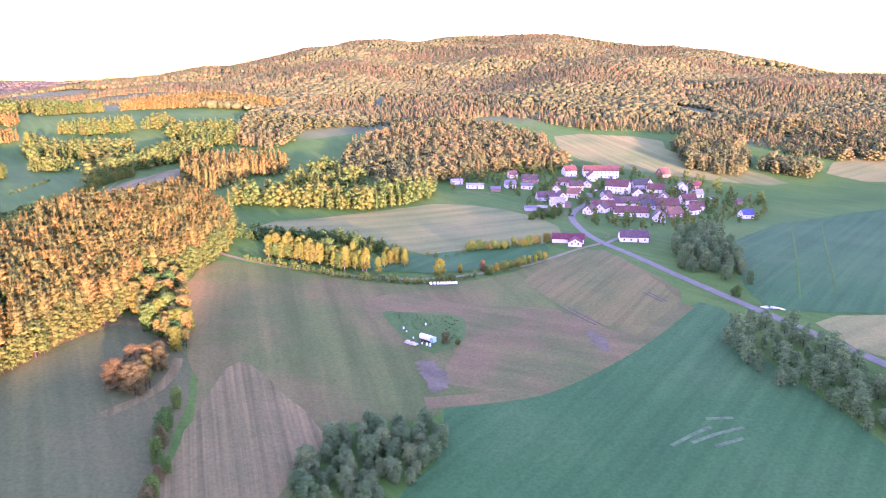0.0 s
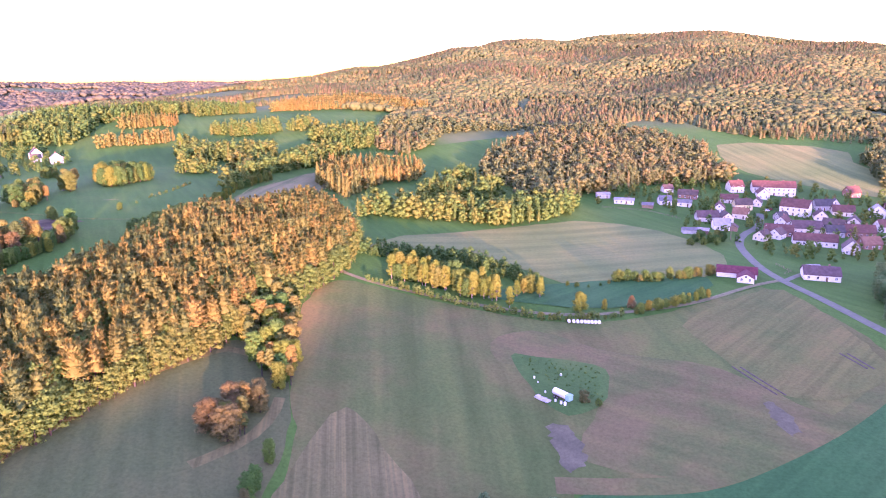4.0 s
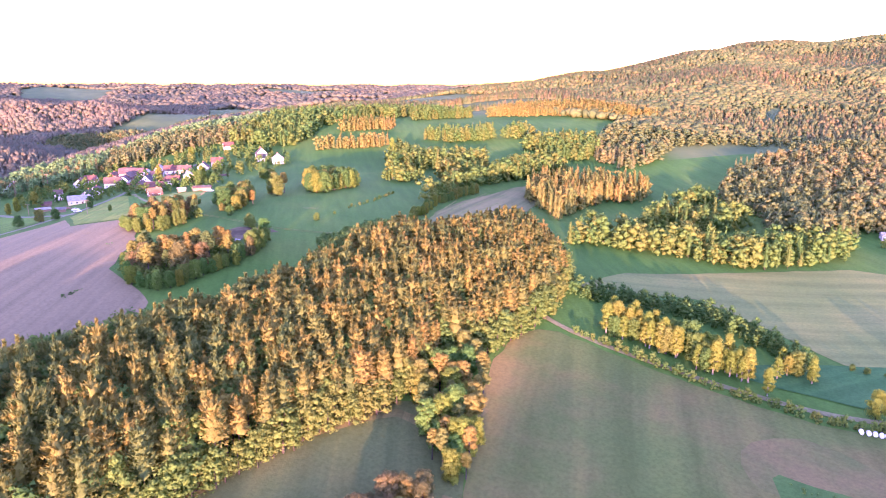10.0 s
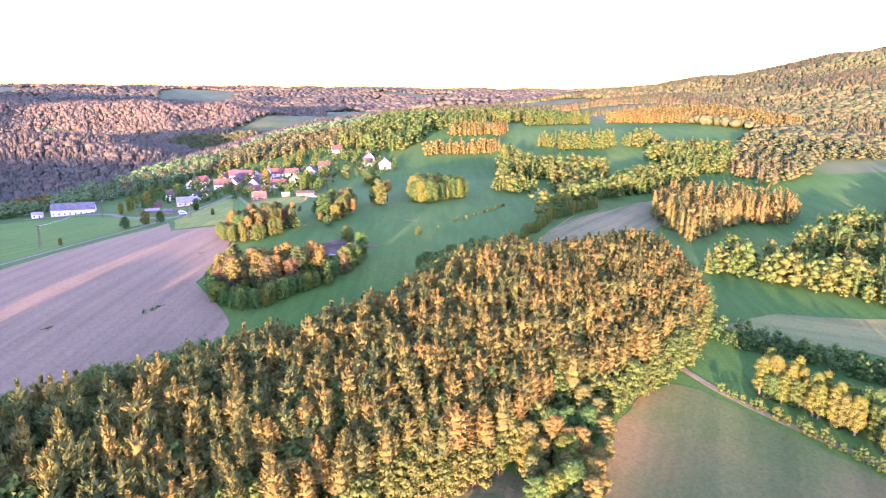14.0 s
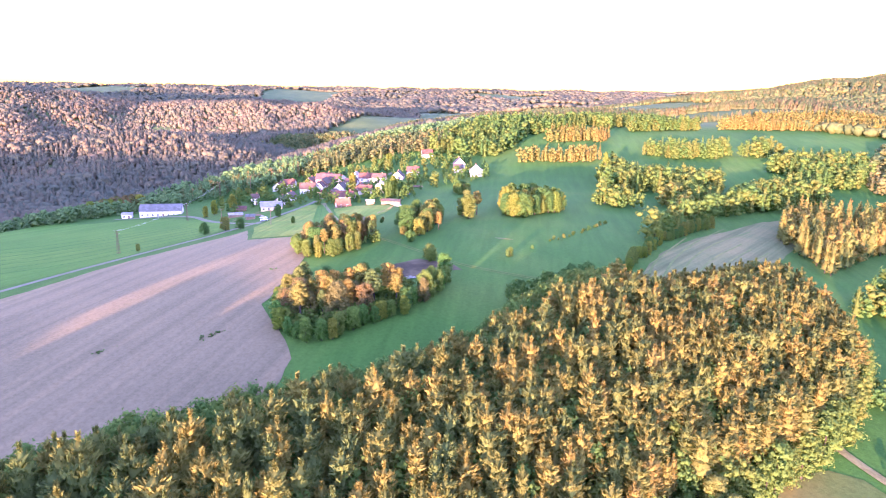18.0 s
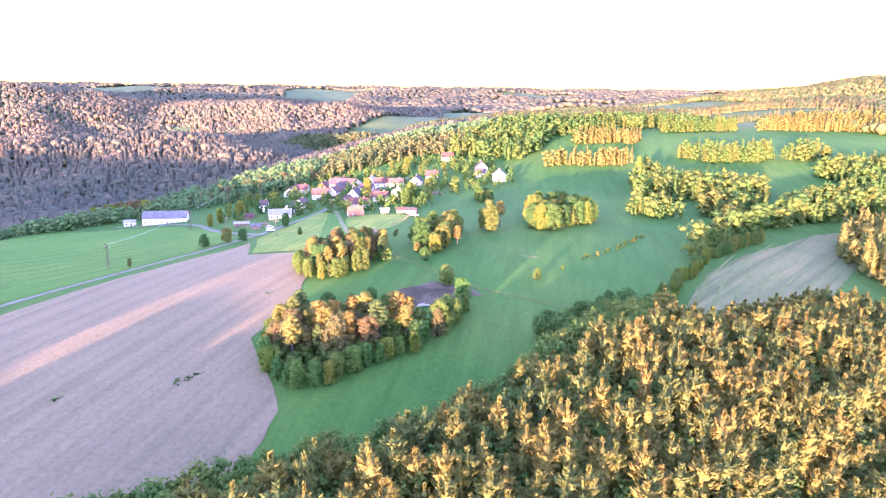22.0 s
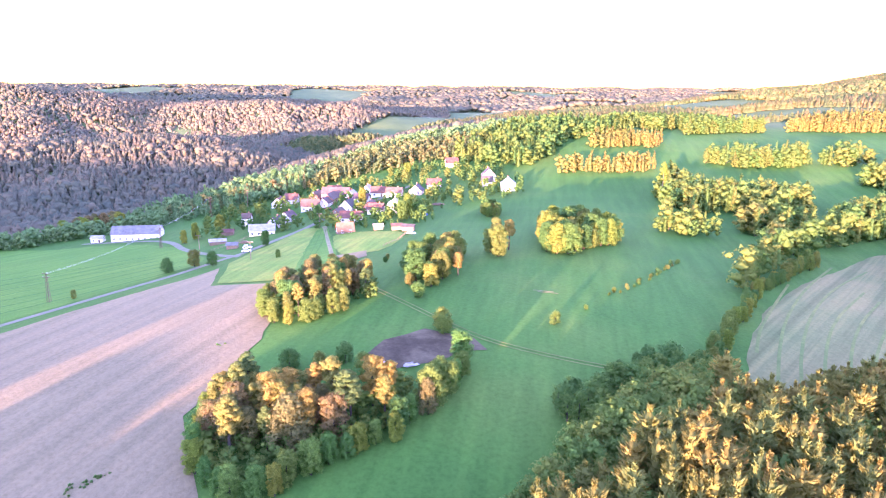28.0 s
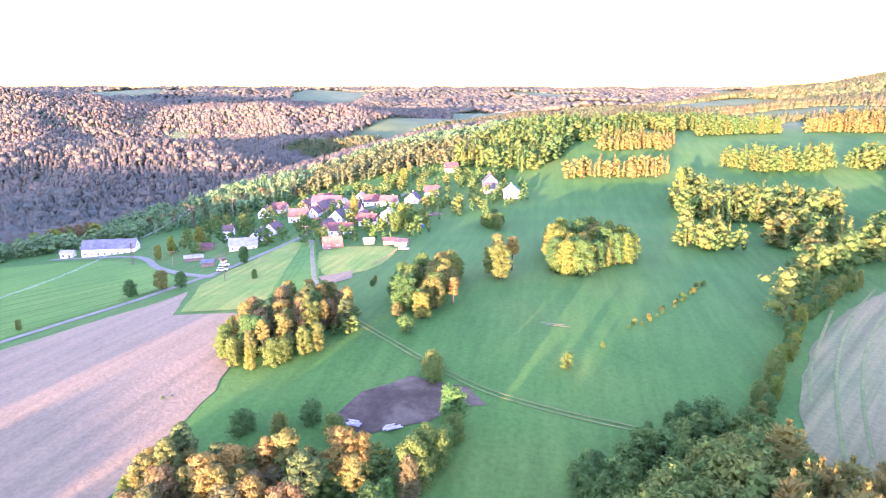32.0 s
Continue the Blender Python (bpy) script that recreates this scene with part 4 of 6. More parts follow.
def thicket(name, spots, tall, seed, label, forms=near_broad, tint=(0.0, 0.7), mats=LW):
    """Crowded small trees or bushes, joined."""
    return wood_stuff(name, spots, forms, tall, mats, label, seed, tint)


# the two groves beside the ploughed field
trees_in([(-250, 247), (-243, 241), (-231, 242), (-225, 249), (-224, 262), (-222, 273), (-227, 281), (-233, 272), (-240, 260), (-249, 256)], 4.4, PINE + RUSTY[:2], (9, 14.5), 401, "tall grove tree with a sunlit top", "grove beside the ploughed field")
trees_along([(-248, 244), (-238, 238), (-224, 236), (-218, 243), (-218, 256), (-217, 268), (-219, 277)], 3.3, FRESH + BROAD[:1] + GOLDEN[:1], (5.5, 8.5), 421, "full green tree at the edge of the grove", "grove beside the ploughed field", 1.0)
trees_along([(-219, 282), (-226, 296), (-231, 303)], 2.8, BROAD[:2] + FRESH[:1] + RUSTY[:1], (7, 10.5), 422, "dark tree between grove and track", "grove beside the ploughed field", 1.5)
trees_along([(-255, 268), (-250, 280), (-244, 282)], 4.0, BUSH, (4, 6), 423, "dark green bush behind the grove", "grove beside the ploughed field", 1.5, "bush")
trees_in([(-308, 290), (-286, 283), (-282, 290), (-285, 304), (-284, 312), (-294, 319), (-314, 318), (-316, 302)], 5.0, PINE + RUSTY[:1] + BROAD[:1], (8.5, 12), 402, "grove tree with a yellow-lit top", "grove above the ploughed field")
trees_along([(-312, 290), (-300, 282), (-284, 279), (-279, 288), (-280, 298)], 3.6, GOLDEN + BROAD, (5, 8), 424, "full yellow-green tree at the edge of the grove", "grove above the ploughed field", 1.0)
thicket("undergrowth", scatter([(-250, 247), (-240, 239), (-225, 237), (-219, 244), (-220, 262), (-218, 274), (-228, 286), (-236, 272), (-242, 262), (-250, 258)], 3.2, 450), (3, 6.5), 450, "dark green undergrowth of the grove beside the ploughed field", full_broad, (0.35, 0.85))
thicket("undergrowth", scatter([(-312, 290), (-286, 281), (-280, 290), (-282, 304), (-282, 313), (-294, 320), (-315, 319), (-318, 302)], 3.6, 451), (3, 6), 451, "green undergrowth of the grove above the ploughed field", full_broad, (0.2, 0.8))
# meadow rows and clumps
trees_in([(-286, 327), (-275, 329), (-281, 346), (-300, 368), (-314, 365), (-305, 340)], 5.6, BROAD + PINE[:2] + GOLDEN[:1], (7, 12), 403, "meadow tree in a short dense row", "tree row in the meadow", 1.15)
trees_in([(-298, 374), (-289, 374), (-298, 387), (-313, 390)], 5.5, PINE + BROAD[:1], (10, 13), 404, "slim reddish pine in a meadow clump", "pine clump", 1.1)
trees_in([(-283, 391), (-278, 394), (-276, 402), (-277, 418), (-283, 438), (-297, 452), (-314, 450), (-316, 425)], 5.2, BROAD + GOLDEN, (8, 13.5), 405, "broadleaf tree in a dense round clump", "round clump in the meadow", 1.1)
trees_in([(-372, 440), (-357, 437), (-362, 449), (-380, 458)], 4.6, BROAD, (5.5, 8), 406, "slim tree with a yellow-lit crown", "tree pair near the gardens", 1.2)
for k, (x, y, h) in enumerate([(-273, 321, 5), (-250, 311, 6), (-247, 309, 5), (-285, 327, 4), (-233, 338, 4), (-235, 354, 1.6), (-318, 341, 2.4), (-322, 345, 2.4)]):
    stand(BUSH[k % 3], x, y, h, 500 + k, "lone round bush in the open meadow", "meadow bushes", 1.0, "bush")
trees_along([(-238, 371), (-241, 392), (-250, 429)], 2.6, BUSH, (1.0, 2.0), 415, "low green bush in a loose meadow hedge", "low hedge", 1.2, "bush")
# hedgerow from the wood round the curved field
trees_along([(-202, 310), (-203, 323), (-203, 335), (-199, 342)], 4.2, BUSH + BROAD, (5, 8), 425, "dark green tree below the wood", "wood margin", 1.5)
trees_along([(-194, 343), (-197, 362), (-206, 390), (-215, 418), (-219, 450), (-222, 483)], 3.2, BROAD + GOLDEN[:1], (4.5, 8), 413, "hedgerow tree with a green crown", "hedgerow round the curved field", 1.6)
thicket("wood_margin", scatter([(-205, 304), (-204, 318), (-199, 334), (-194, 346), (-184, 347), (-172, 342), (-186, 336), (-194, 318), (-193, 300)], 3.3, 452), (4.5, 8.5), 452, "dark green trees along the wood's corner", near_broad, (0.0, 0.6))
# along the lane
trees_in([(-86, 316), (-60, 310), (-38, 306), (-34, 309), (-40, 318), (-60, 322), (-84, 326)], 3.5, SLIM + BROAD[:1], (8, 13), 407, "birch with a yellow-green crown beside the lane", "birch row along the lane", 1.1)
trees_in([(-28, 315), (-14, 319), (-16, 328), (-32, 324)], 5.0, SLIM + BROAD[:1], (7, 10), 426, "yellow-lit tree at the field corner", "trees at the narrow field", 1.1)
thicket("hedge", scatter([(-108, 350), (-80, 358), (-52, 364), (-30, 345), (-16, 332), (-22, 327), (-40, 338), (-58, 348), (-85, 345), (-105, 338)], 3.1, 408), (3, 7), 408, "dark hedge of bushes and small trees below the meadow", full_broad)
lane_bushes = resampled([(-93, 309), (-76, 306), (-52, 300), (-31, 297), (-9, 294), (5, 298), (14, 303)], 2.2, 1)
thicket("hedge", lane_bushes + np.random.default_rng(4).uniform(-0.8, 0.8, lane_bushes.shape), (1.8, 4.0), 427, "low hedge of small bushes along the lane", [broad_tree(285 + i, 120, 0.07, 0.5, 0.0, 9, 0) for i in range(3)], (0.3, 0.9))
trees_along([(20, 307), (32, 314), (42, 322), (50, 330)], 2.2, BUSH + GOLDEN[:1], (2.8, 5), 428, "green hedge bush along the lane", "hedge along the lane", 1.2, "bush")
trees_along([(12, 345), (33, 349), (49, 358), (57, 362)], 1.9, BUSH + BROAD[:1], (3.4, 6), 429, "hedge bush at the meadow's edge", "hedge behind the narrow field", 1.2, "bush")
trees_along([(-8, 336), (2, 334), (10, 341)], 4.0, BUSH, (1.5, 2.5), 430, "low yellow bush in the hedge", "hedge behind the narrow field", 1.0, "bush")
stand(SLIM[2], -341, 563, 21, 11, "tall slim birch with a golden crown beside the wood", "", 0.8)
stand(GOLDEN[1], -2, 304, 9.5, 1, "lone round tree with a bright yellow crown", "trees along the lane", 1.05)
stand(GOLDEN[2], 8, 309, 5, 2, "small yellow-green tree beside the lane", "trees along the lane")
stand(RUSTY[0], 19, 312, 6, 3, "small orange-lit tree beside the lane", "trees along the lane")
stand(SLIM[0], -30, 303, 10, 4, "slim birch standing alone beside the lane", "trees along the lane")
stand(BROAD[0], -104, 317, 5, 5, "small round tree at the lane's bend", "trees along the lane")
stand(FRESH[0], -79, 184, 7.5, 6, "small bright green tree in a field")
stand(TWIGGY, 0.8, 236, 4.6, 7, "bare brownish bush beside the trailer", "", 1.0, "bush")
stand(BUSH[2], 5, 235, 2.6, 8, "small green bush at the patch's corner", "", 1.0, "bush")
trees_in([(-101, 190), (-93, 187), (-86, 194), (-92, 208), (-102, 204)], 4.0, RUSTY + BROAD[:1] + PINE[:1], (6.5, 11.5), 431, "reddish tree in a field clump", "clump in the rough field", 1.2)
trees_along([(-70, 140), (-72, 152), (-76, 166), (-78, 174)], 4.2, BUSH[:1] + FRESH[:1] + RUSTY[:1], (5.5, 8.5), 432, "bush on the bank between fields", "bank bushes", 1.5)
trees_in([(-116, 240), (-101, 222), (-92, 215), (-88, 219), (-93, 234), (-99, 250), (-108, 268), (-116, 262)], 4.4, FRESH[:2] + PINE[:3] + GOLDEN[:2], (7, 13), 412, "tree in the belt beside the pine wood", "belt beside the wood", 1.1)
trees_in([(-40, 156), (-31, 176), (-24, 182), (0, 184), (0, 172), (-13, 150), (-38, 146)], 4.6, WILLOW, (4.5, 8.5), 411, "round grey-green willow at the field corner", "thicket at the field corner", 1.2)
# along the road
thicket("roadside_thicket", scatter([(112, 246), (101, 230), (100, 214), (108, 195), (124, 168), (150, 150), (155, 180), (140, 215), (131, 238)], 5.6, 409), (5, 9), 409, "dense dark green thicket of trees beside the road", near_broad, (0.0, 0.8), [M["leaf_grey_wood"], M["bark"]])
trees_in([(112, 312), (118, 303), (134, 282), (150, 330), (158, 380), (150, 392), (130, 365), (120, 345)], 6.5, WILLOW, (6, 11), 410, "dark green roadside tree in shade", "trees below the village", 1.1)
stand(SLIM[1], 150, 398, 10, 9, "orange-lit slim tree below the village")
stand(BUSH[0], 123, 272, 5, 10, "reddish bare bush beside the road", "", 1.2, "bush")
trees_in(rim_clump, 6.0, GOLDEN + RUSTY, (8, 12), 443, "golden tree in a sunlit clump on the valley rim", "clump beside the barn", 1.1)
# gardens and lanes of the villages
for k, (x, y, h, f) in enumerate([(-505, 495, 11, 1.1), (-462, 427, 12, 0.9), (-402, 416, 14, 1.0), (-396, 408, 12, 1.0), (-452, 390, 9, 0.9), (-396, 287, 7, 1.3), (-396, 298, 8, 1.3), (-389, 303, 7, 1.2), (-469, 320, 8, 1.0), (-474, 328, 10, 1.0), (-488, 347, 10, 1.0), (-411, 338, 8, 1.2), (-524, 370, 9, 1.1), (-373, 325, 4, 1.2), (-384, 249, 4, 1.0)]):
    stand((GOLDEN + BROAD)[k % 8], x, y, h, 600 + k, "full village tree with a yellow-green crown", "village trees in the west", f)
trees_in([(55, 415), (75, 425), (80, 445), (60, 440)], 5, BUSH, (3, 5), 442, "dark garden bush at the village edge", "village trees in the east", 1.0, "bush")

# ---------- building kit ----------
M["white"] = plain("white_render", (0.66, 0.63, 0.55), 0.85, 0, 0.15, 0.8)
M["cream"] = plain("cream_render", (0.68, 0.6, 0.45), 0.85, 0, 0.15, 0.8)
M["yellow"] = plain("yellow_render", (0.7, 0.57, 0.3), 0.85, 0, 0.15, 0.8)
M["grey"] = plain("grey_render", (0.42, 0.4, 0.36), 0.9, 0, 0.2, 0.8)
M["brick"] = plain("red_brick", (0.28, 0.15, 0.1), 0.9, 0, 0.25, 1.2)
M["wood"] = plain("weathered_boards", (0.22, 0.15, 0.1), 0.9, 0, 0.35, 2)
M["glass"] = plain("window_glass", (0.04, 0.05, 0.06), 0.08, 0, 0.1, 1, 0.6)
M["frame"] = plain("white_frame", (0.75, 0.74, 0.7), 0.6, 0, 0.08, 2)
M["door"] = plain("brown_door", (0.16, 0.085, 0.05), 0.6, 0, 0.2, 2)
M["metal"] = plain("grey_metal", (0.4, 0.41, 0.42), 0.45, 0.7, 0.2, 1)
M["rust"] = plain("rusty_steel", (0.15, 0.1, 0.07), 0.8, 0.3, 0.3, 2)
M["concrete"] = plain("concrete", (0.42, 0.4, 0.37), 0.9, 0, 0.2, 1.5)
M["tarp"] = plain("blue_tarp", (0.05, 0.12, 0.3), 0.5, 0, 0.2, 2)
M["foil"] = plain("white_foil", (0.7, 0.69, 0.64), 0.4, 0, 0.08, 3, 0.5)
M["rubber"] = plain("tyre_rubber", (0.02, 0.02, 0.02), 0.9, 0, 0.1, 3)
ROOF = {"red": (0.12, 0.056, 0.04), "brown": (0.092, 0.064, 0.048), "dark": (0.06, 0.058, 0.053), "purple": (0.096, 0.062, 0.056), "orange": (0.192, 0.1, 0.056), "magenta": (0.12, 0.03, 0.034), "grey": (0.144, 0.144, 0.135), "blue": (0.04, 0.064, 0.152), "pale": (0.288, 0.28, 0.256)}


def tiles(name, color):
    """Roof covering with courses and weathering."""
    m, nt, b = shader(name, 0.8, 0, 0.3)
    tc = nt.nodes.new("ShaderNodeTexCoord").outputs["Object"]
    w = nt.nodes.new("ShaderNodeTexWave")
    w.bands_direction = "Z"
    w.inputs["Scale"].default_value, w.inputs["Distortion"].default_value = 1.1, 1.5
    nt.links.new(tc, w.inputs["Vector"])
    big = noise_of(nt, tc, 0.5, 6, 0.7)
    col = ramp(nt, big, [(0.28, tuple(c * 0.6 for c in color)), (0.5, color), (0.75, tuple(min(1, c * 1.35 + 0.02) for c in color))])
    col = mix(nt, 0.35, col, ramp(nt, w.outputs[0], [(0.0, (0.6, 0.6, 0.6)), (0.6, (1, 1, 1))]), "MULTIPLY")
    nt.links.new(col, b.inputs["Base Color"])
    bump(nt, b, w.outputs[0], 0.4, 0.08)
    return m


RM = {k: tiles(k + "_roof", c) for k, c in ROOF.items()}


def part(name, bm, material, parent, label=""):
    me = bpy.data.meshes.new(name)
    bm.to_mesh(me)
    bm.free()
    me.materials.append(material)
    ob = new(name, me)
    ob.parent = parent
    return tagged(ob, label)


def box(bm, x0, x1, y0, y1, z0, z1):
    v = [bm.verts.new((x, y, z)) for z in (z0, z1) for x, y in ((x0, y0), (x1, y0), (x1, y1), (x0, y1))]
    for f in ((3, 2, 1, 0), (4, 5, 6, 7), (0, 1, 5, 4), (1, 2, 6, 5), (2, 3, 7, 6), (3, 0, 4, 7)):
        bm.faces.new([v[i] for i in f])
    return v


def boxes(*dims):
    bm = bmesh.new()
    for d in dims:
        box(bm, *d)
    return bm


def rod(bm, p0, p1, r0, r1=None, sides=8):
    q = tube(p0, p1, r0, r0 if r1 is None else r1, sides)
    lo = [bm.verts.new(q[i][0]) for i in range(sides)]
    hi = [bm.verts.new(q[i][3]) for i in range(sides)]
    for i in range(sides):
        j = (i + 1) % sides
        bm.faces.new((lo[i], lo[j], hi[j], hi[i]))
    bm.faces.new(lo[::-1])
    bm.faces.new(hi)


def shared(bm, name, *mats):
    me = bpy.data.meshes.new(name)
    bm.to_mesh(me)
    bm.free()
    for m in mats:
        me.materials.append(m)
    return me


# a window, a metre wide and high, facing -y
def plate(xs, zs, holes, y0, y1):
    """One flat piece with openings, cut from a grid and given thickness."""
    bm = bmesh.new()
    v = {(i, k): bm.verts.new((x, y0, z)) for i, x in enumerate(xs) for k, z in enumerate(zs)}
    for i in range(len(xs) - 1):
        for k in range(len(zs) - 1):
            if (i, k) not in holes:
                bm.faces.new((v[i, k], v[i + 1, k], v[i + 1, k + 1], v[i, k + 1]))
    for w in [w for w in bm.verts if not w.link_faces]:
        bm.verts.remove(w)
    top = bmesh.ops.extrude_face_region(bm, geom=bm.faces[:])
    for w in top["geom"]:
        if isinstance(w, bmesh.types.BMVert):
            w.co.y = y1
    bmesh.ops.recalc_face_normals(bm, faces=bm.faces[:])
    return bm


FRAME = shared(plate((-0.5, -0.42, -0.03, 0.03, 0.42, 0.5), (-0.5, -0.42, 0.42, 0.5), ((1, 1), (3, 1)), -0.06, 0.04), "window", M["frame"])
PANE = shared(boxes((-0.44, 0.44, -0.025, 0.0, -0.44, 0.44)), "pane", M["glass"])
SILL = shared(boxes((-0.58, 0.58, -0.14, 0.0, -0.57, -0.505)), "sill", M["concrete"])
DOOR = shared(boxes((-0.5, 0.5, -0.07, 0.03, 0.0, 2.05)), "door", M["door"])
DOOR_FRAME = shared(plate((-0.6, -0.5, 0.5, 0.6), (0, 2.05, 2.15), ((1, 0),), -0.1, 0.03), "door_frame", M["frame"])


def opening(mesh, parent, x, y, z, turn, w=1.0, h=1.0):
    ob = new(mesh.name, mesh)
    ob.parent = parent
    ob.matrix_basis = pose(x, y, z, 0, 0, turn) @ Matrix.Diagonal((w, 1, h, 1))
    if mesh is FRAME:
        new("pane", PANE).parent = ob
        new("sill", SILL).parent = ob
    elif mesh is DOOR:
        new("door_frame", DOOR_FRAME).parent = ob
    return ob


HOMES = []


def house(x, y, turn, w, d, eaves, rise, roof, wall, label, name="house", windows=True, chimney=True, group="", storeys=1, category="house"):
    """A gabled house: w along the ridge, d across it."""
    HOMES.append((x, y, 0.5 * math.hypot(w, d)))
    root = new(name)
    zs = [ground_at(x + a * w / 2, y + b * d / 2) for a in (-1, 1) for b in (-1, 1)]
    root.matrix_basis = pose(x, y, min(zs) + 0.3 * (max(zs) - min(zs)), 0, 0, turn)
    hw, hd = w / 2, d / 2
    bm = bmesh.new()
    lo = -(max(zs) - min(zs)) - 0.4
    prof = [(-hd, lo), (hd, lo), (hd, eaves), (0, eaves + rise), (-hd, eaves)]
    a = [bm.verts.new((-hw, p, q)) for p, q in prof]
    b = [bm.verts.new((hw, p, q)) for p, q in prof]
    bm.faces.new(a)
    bm.faces.new(b[::-1])
    for i in range(5):
        bm.faces.new((a[i], b[i], b[(i + 1) % 5], a[(i + 1) % 5])[::-1])
    bmesh.ops.recalc_face_normals(bm, faces=bm.faces[:])
    part("wall", bm, wall, root)
    k = rise / hd
    bm = bmesh.new()
    for s in (-1, 1):
        o, t = 0.45, 0.16
        ring = [(0, eaves + rise + 0.03), (s * (hd + o), eaves - k * o + 0.03), (s * (hd + o), eaves - k * o + t), (0, eaves + rise + t + 0.06)]
        e = [bm.verts.new((-hw - o, p, q)) for p, q in ring]
        f = [bm.verts.new((hw + o, p, q)) for p, q in ring]
        bm.faces.new(e)
        bm.faces.new(f[::-1])
        for i in range(4):
            bm.faces.new((e[i], f[i], f[(i + 1) % 4], e[(i + 1) % 4])[::-1])
    bmesh.ops.recalc_face_normals(bm, faces=bm.faces[:])
    part("roof", bm, roof, root)
    if chimney:
        cx = hw * 0.45
        part("chimney", boxes((cx - 0.3, cx + 0.3, 0.1, 0.7, eaves + rise * 0.6, eaves + rise + 0.8), (cx - 0.36, cx + 0.36, 0.04, 0.76, eaves + rise + 0.8, eaves + rise + 0.92)), M["brick"], root)
    if windows:
        n = max(2, int(w / 3.2))
        for st in range(storeys):
            z = 1.5 + 2.7 * st
            for i in range(n):
                px = -hw + w * (i + 0.5) / n
                for s, tr in ((-1, 0), (1, 180)):
                    if st == 0 and i == n // 2 and s == -1:
                        opening(DOOR, root, px, s * (hd + 0.01), 0.0, tr)
                    else:
                        opening(FRAME, root, px, s * (hd + 0.02), z, tr, 1.1, 1.3)
        for s, tr in ((-1, -90), (1, 90)):
            for q in (-d * 0.24, d * 0.24):
                opening(FRAME, root, s * (hw + 0.02), q, 1.5, tr, 1.0, 1.3)
            opening(FRAME, root, s * (hw + 0.02), 0, eaves + rise * 0.3, tr, 0.9, 1.1)
    return tagged(root, label, category, group)


VILLAGE_E, VILLAGE_W = "houses of the village on the road", "houses of the village above the valley"
HL = {"red": "red-tiled", "brown": "brown-tiled", "dark": "dark-roofed", "purple": "purple-brown roofed", "orange": "orange-tiled", "magenta": "crimson-roofed", "grey": "grey-roofed", "blue": "blue-roofed", "pale": "pale-roofed"}
WL = {"white": "white rendered", "cream": "cream rendered", "yellow": "yellow rendered", "grey": "grey rendered", "brick": "red brick", "wood": "weathered wooden"}


def home(x, y, turn, w, d, roof, wall, group, eaves=3.0, rise=None, kind="house", storeys=1, windows=True, chimney=True):
    size = "long " if w > 15 else "small " if w < 7.5 else ""
    label = f"{size}{HL[roof]} {kind.replace('_', ' ')} with {WL[wall]} walls"
    return house(x, y, turn, w, d, eaves, rise or d * 0.42, RM[roof], M[wall], label, kind, windows, chimney, group, storeys, "shed" if kind in ("shed", "barn") else "house")


# eastern village
home(11, 526, 12, 9, 6, "pale", "grey", VILLAGE_E, 2.8, 1.0)
home(25, 513, -6, 13, 6, "pale", "white", VILLAGE_E, 2.8, 1.0)
home(40, 505, -8, 7, 5, "grey", "wood", VILLAGE_E, 2.3, 1.2, "shed", 1, False, False)
home(52, 518, 10, 8, 7, "grey", "white", VILLAGE_E)
home(65, 517, -10, 9, 7, "grey", "white", VILLAGE_E, 2.8, 1.6)
home(57, 552, 20, 7, 6, "brown", "cream", VILLAGE_E)
home(70, 540, -12, 13, 7, "brown", "brick", VILLAGE_E)
home(107, 571, 15, 10, 9, "red", "white", VILLAGE_E, 4.5, None, "house", 2)
home(59, 447, 5, 8, 5, "grey", "grey", VILLAGE_E, 2.4, 1.0, "shed", 1, False, False)
home(67, 449, -12, 6, 5, "pale", "wood", VILLAGE_E, 2.3, 0.9, "shed", 1, False, False)
home(74, 482, 8, 13, 8, "purple", "grey", VILLAGE_E, 3.2)
home(86, 486, 95, 10, 7, "brown", "cream", VILLAGE_E)
home(79, 463, 4, 9, 8, "pale", "white", VILLAGE_E, 3.0, 3.6)
home(97, 497, -20, 9, 8, "orange", "cream", VILLAGE_E, 3.4)
home(103, 523, 8, 11, 8, "brown", "yellow", VILLAGE_E, 3.6)
home(115, 535, 70, 8, 6, "brown", "white", VILLAGE_E)
home(97, 537, -5, 11, 7, "red", "cream", VILLAGE_E)
home(86, 510, 80, 9, 7, "red", "white", VILLAGE_E)
home(86, 462, 75, 6, 5, "brown", "wood", VILLAGE_E, 2.4, 1.6, "shed", 1, False, False)
home(69, 364, -10, 17, 8, "magenta", "white", VILLAGE_E, 2.4, 2.3, "barn", 1, False, False)
home(71.5, 356.5, 78, 8, 7, "magenta", "white", VILLAGE_E, 2.2, 1.9, "barn", 1, True, False)
home(98, 443, 50, 8, 7, "brown", "cream", VILLAGE_E)
home(108, 452, 55, 9, 7, "brown", "white", VILLAGE_E)
home(122, 501, 30, 7, 6, "dark", "grey", VILLAGE_E)
home(134, 574, -3, 29, 11, "red", "white", VILLAGE_E, 6.0, 4.0, "house", 2)
home(124, 560, 85, 12, 8, "red", "white", VILLAGE_E, 4.0)
home(136, 521, -28, 17, 12, "red", "white", VILLAGE_E, 6.0, 4.5, "house", 2)
home(158, 541, 6, 11, 9, "dark", "grey", VILLAGE_E, 3.6)
home(168, 547, 80, 7, 6, "dark", "white", VILLAGE_E, 3.2, 4.0)
home(191, 585, 20, 9, 8, "red", "brick", VILLAGE_E, 3.6, 4.2)
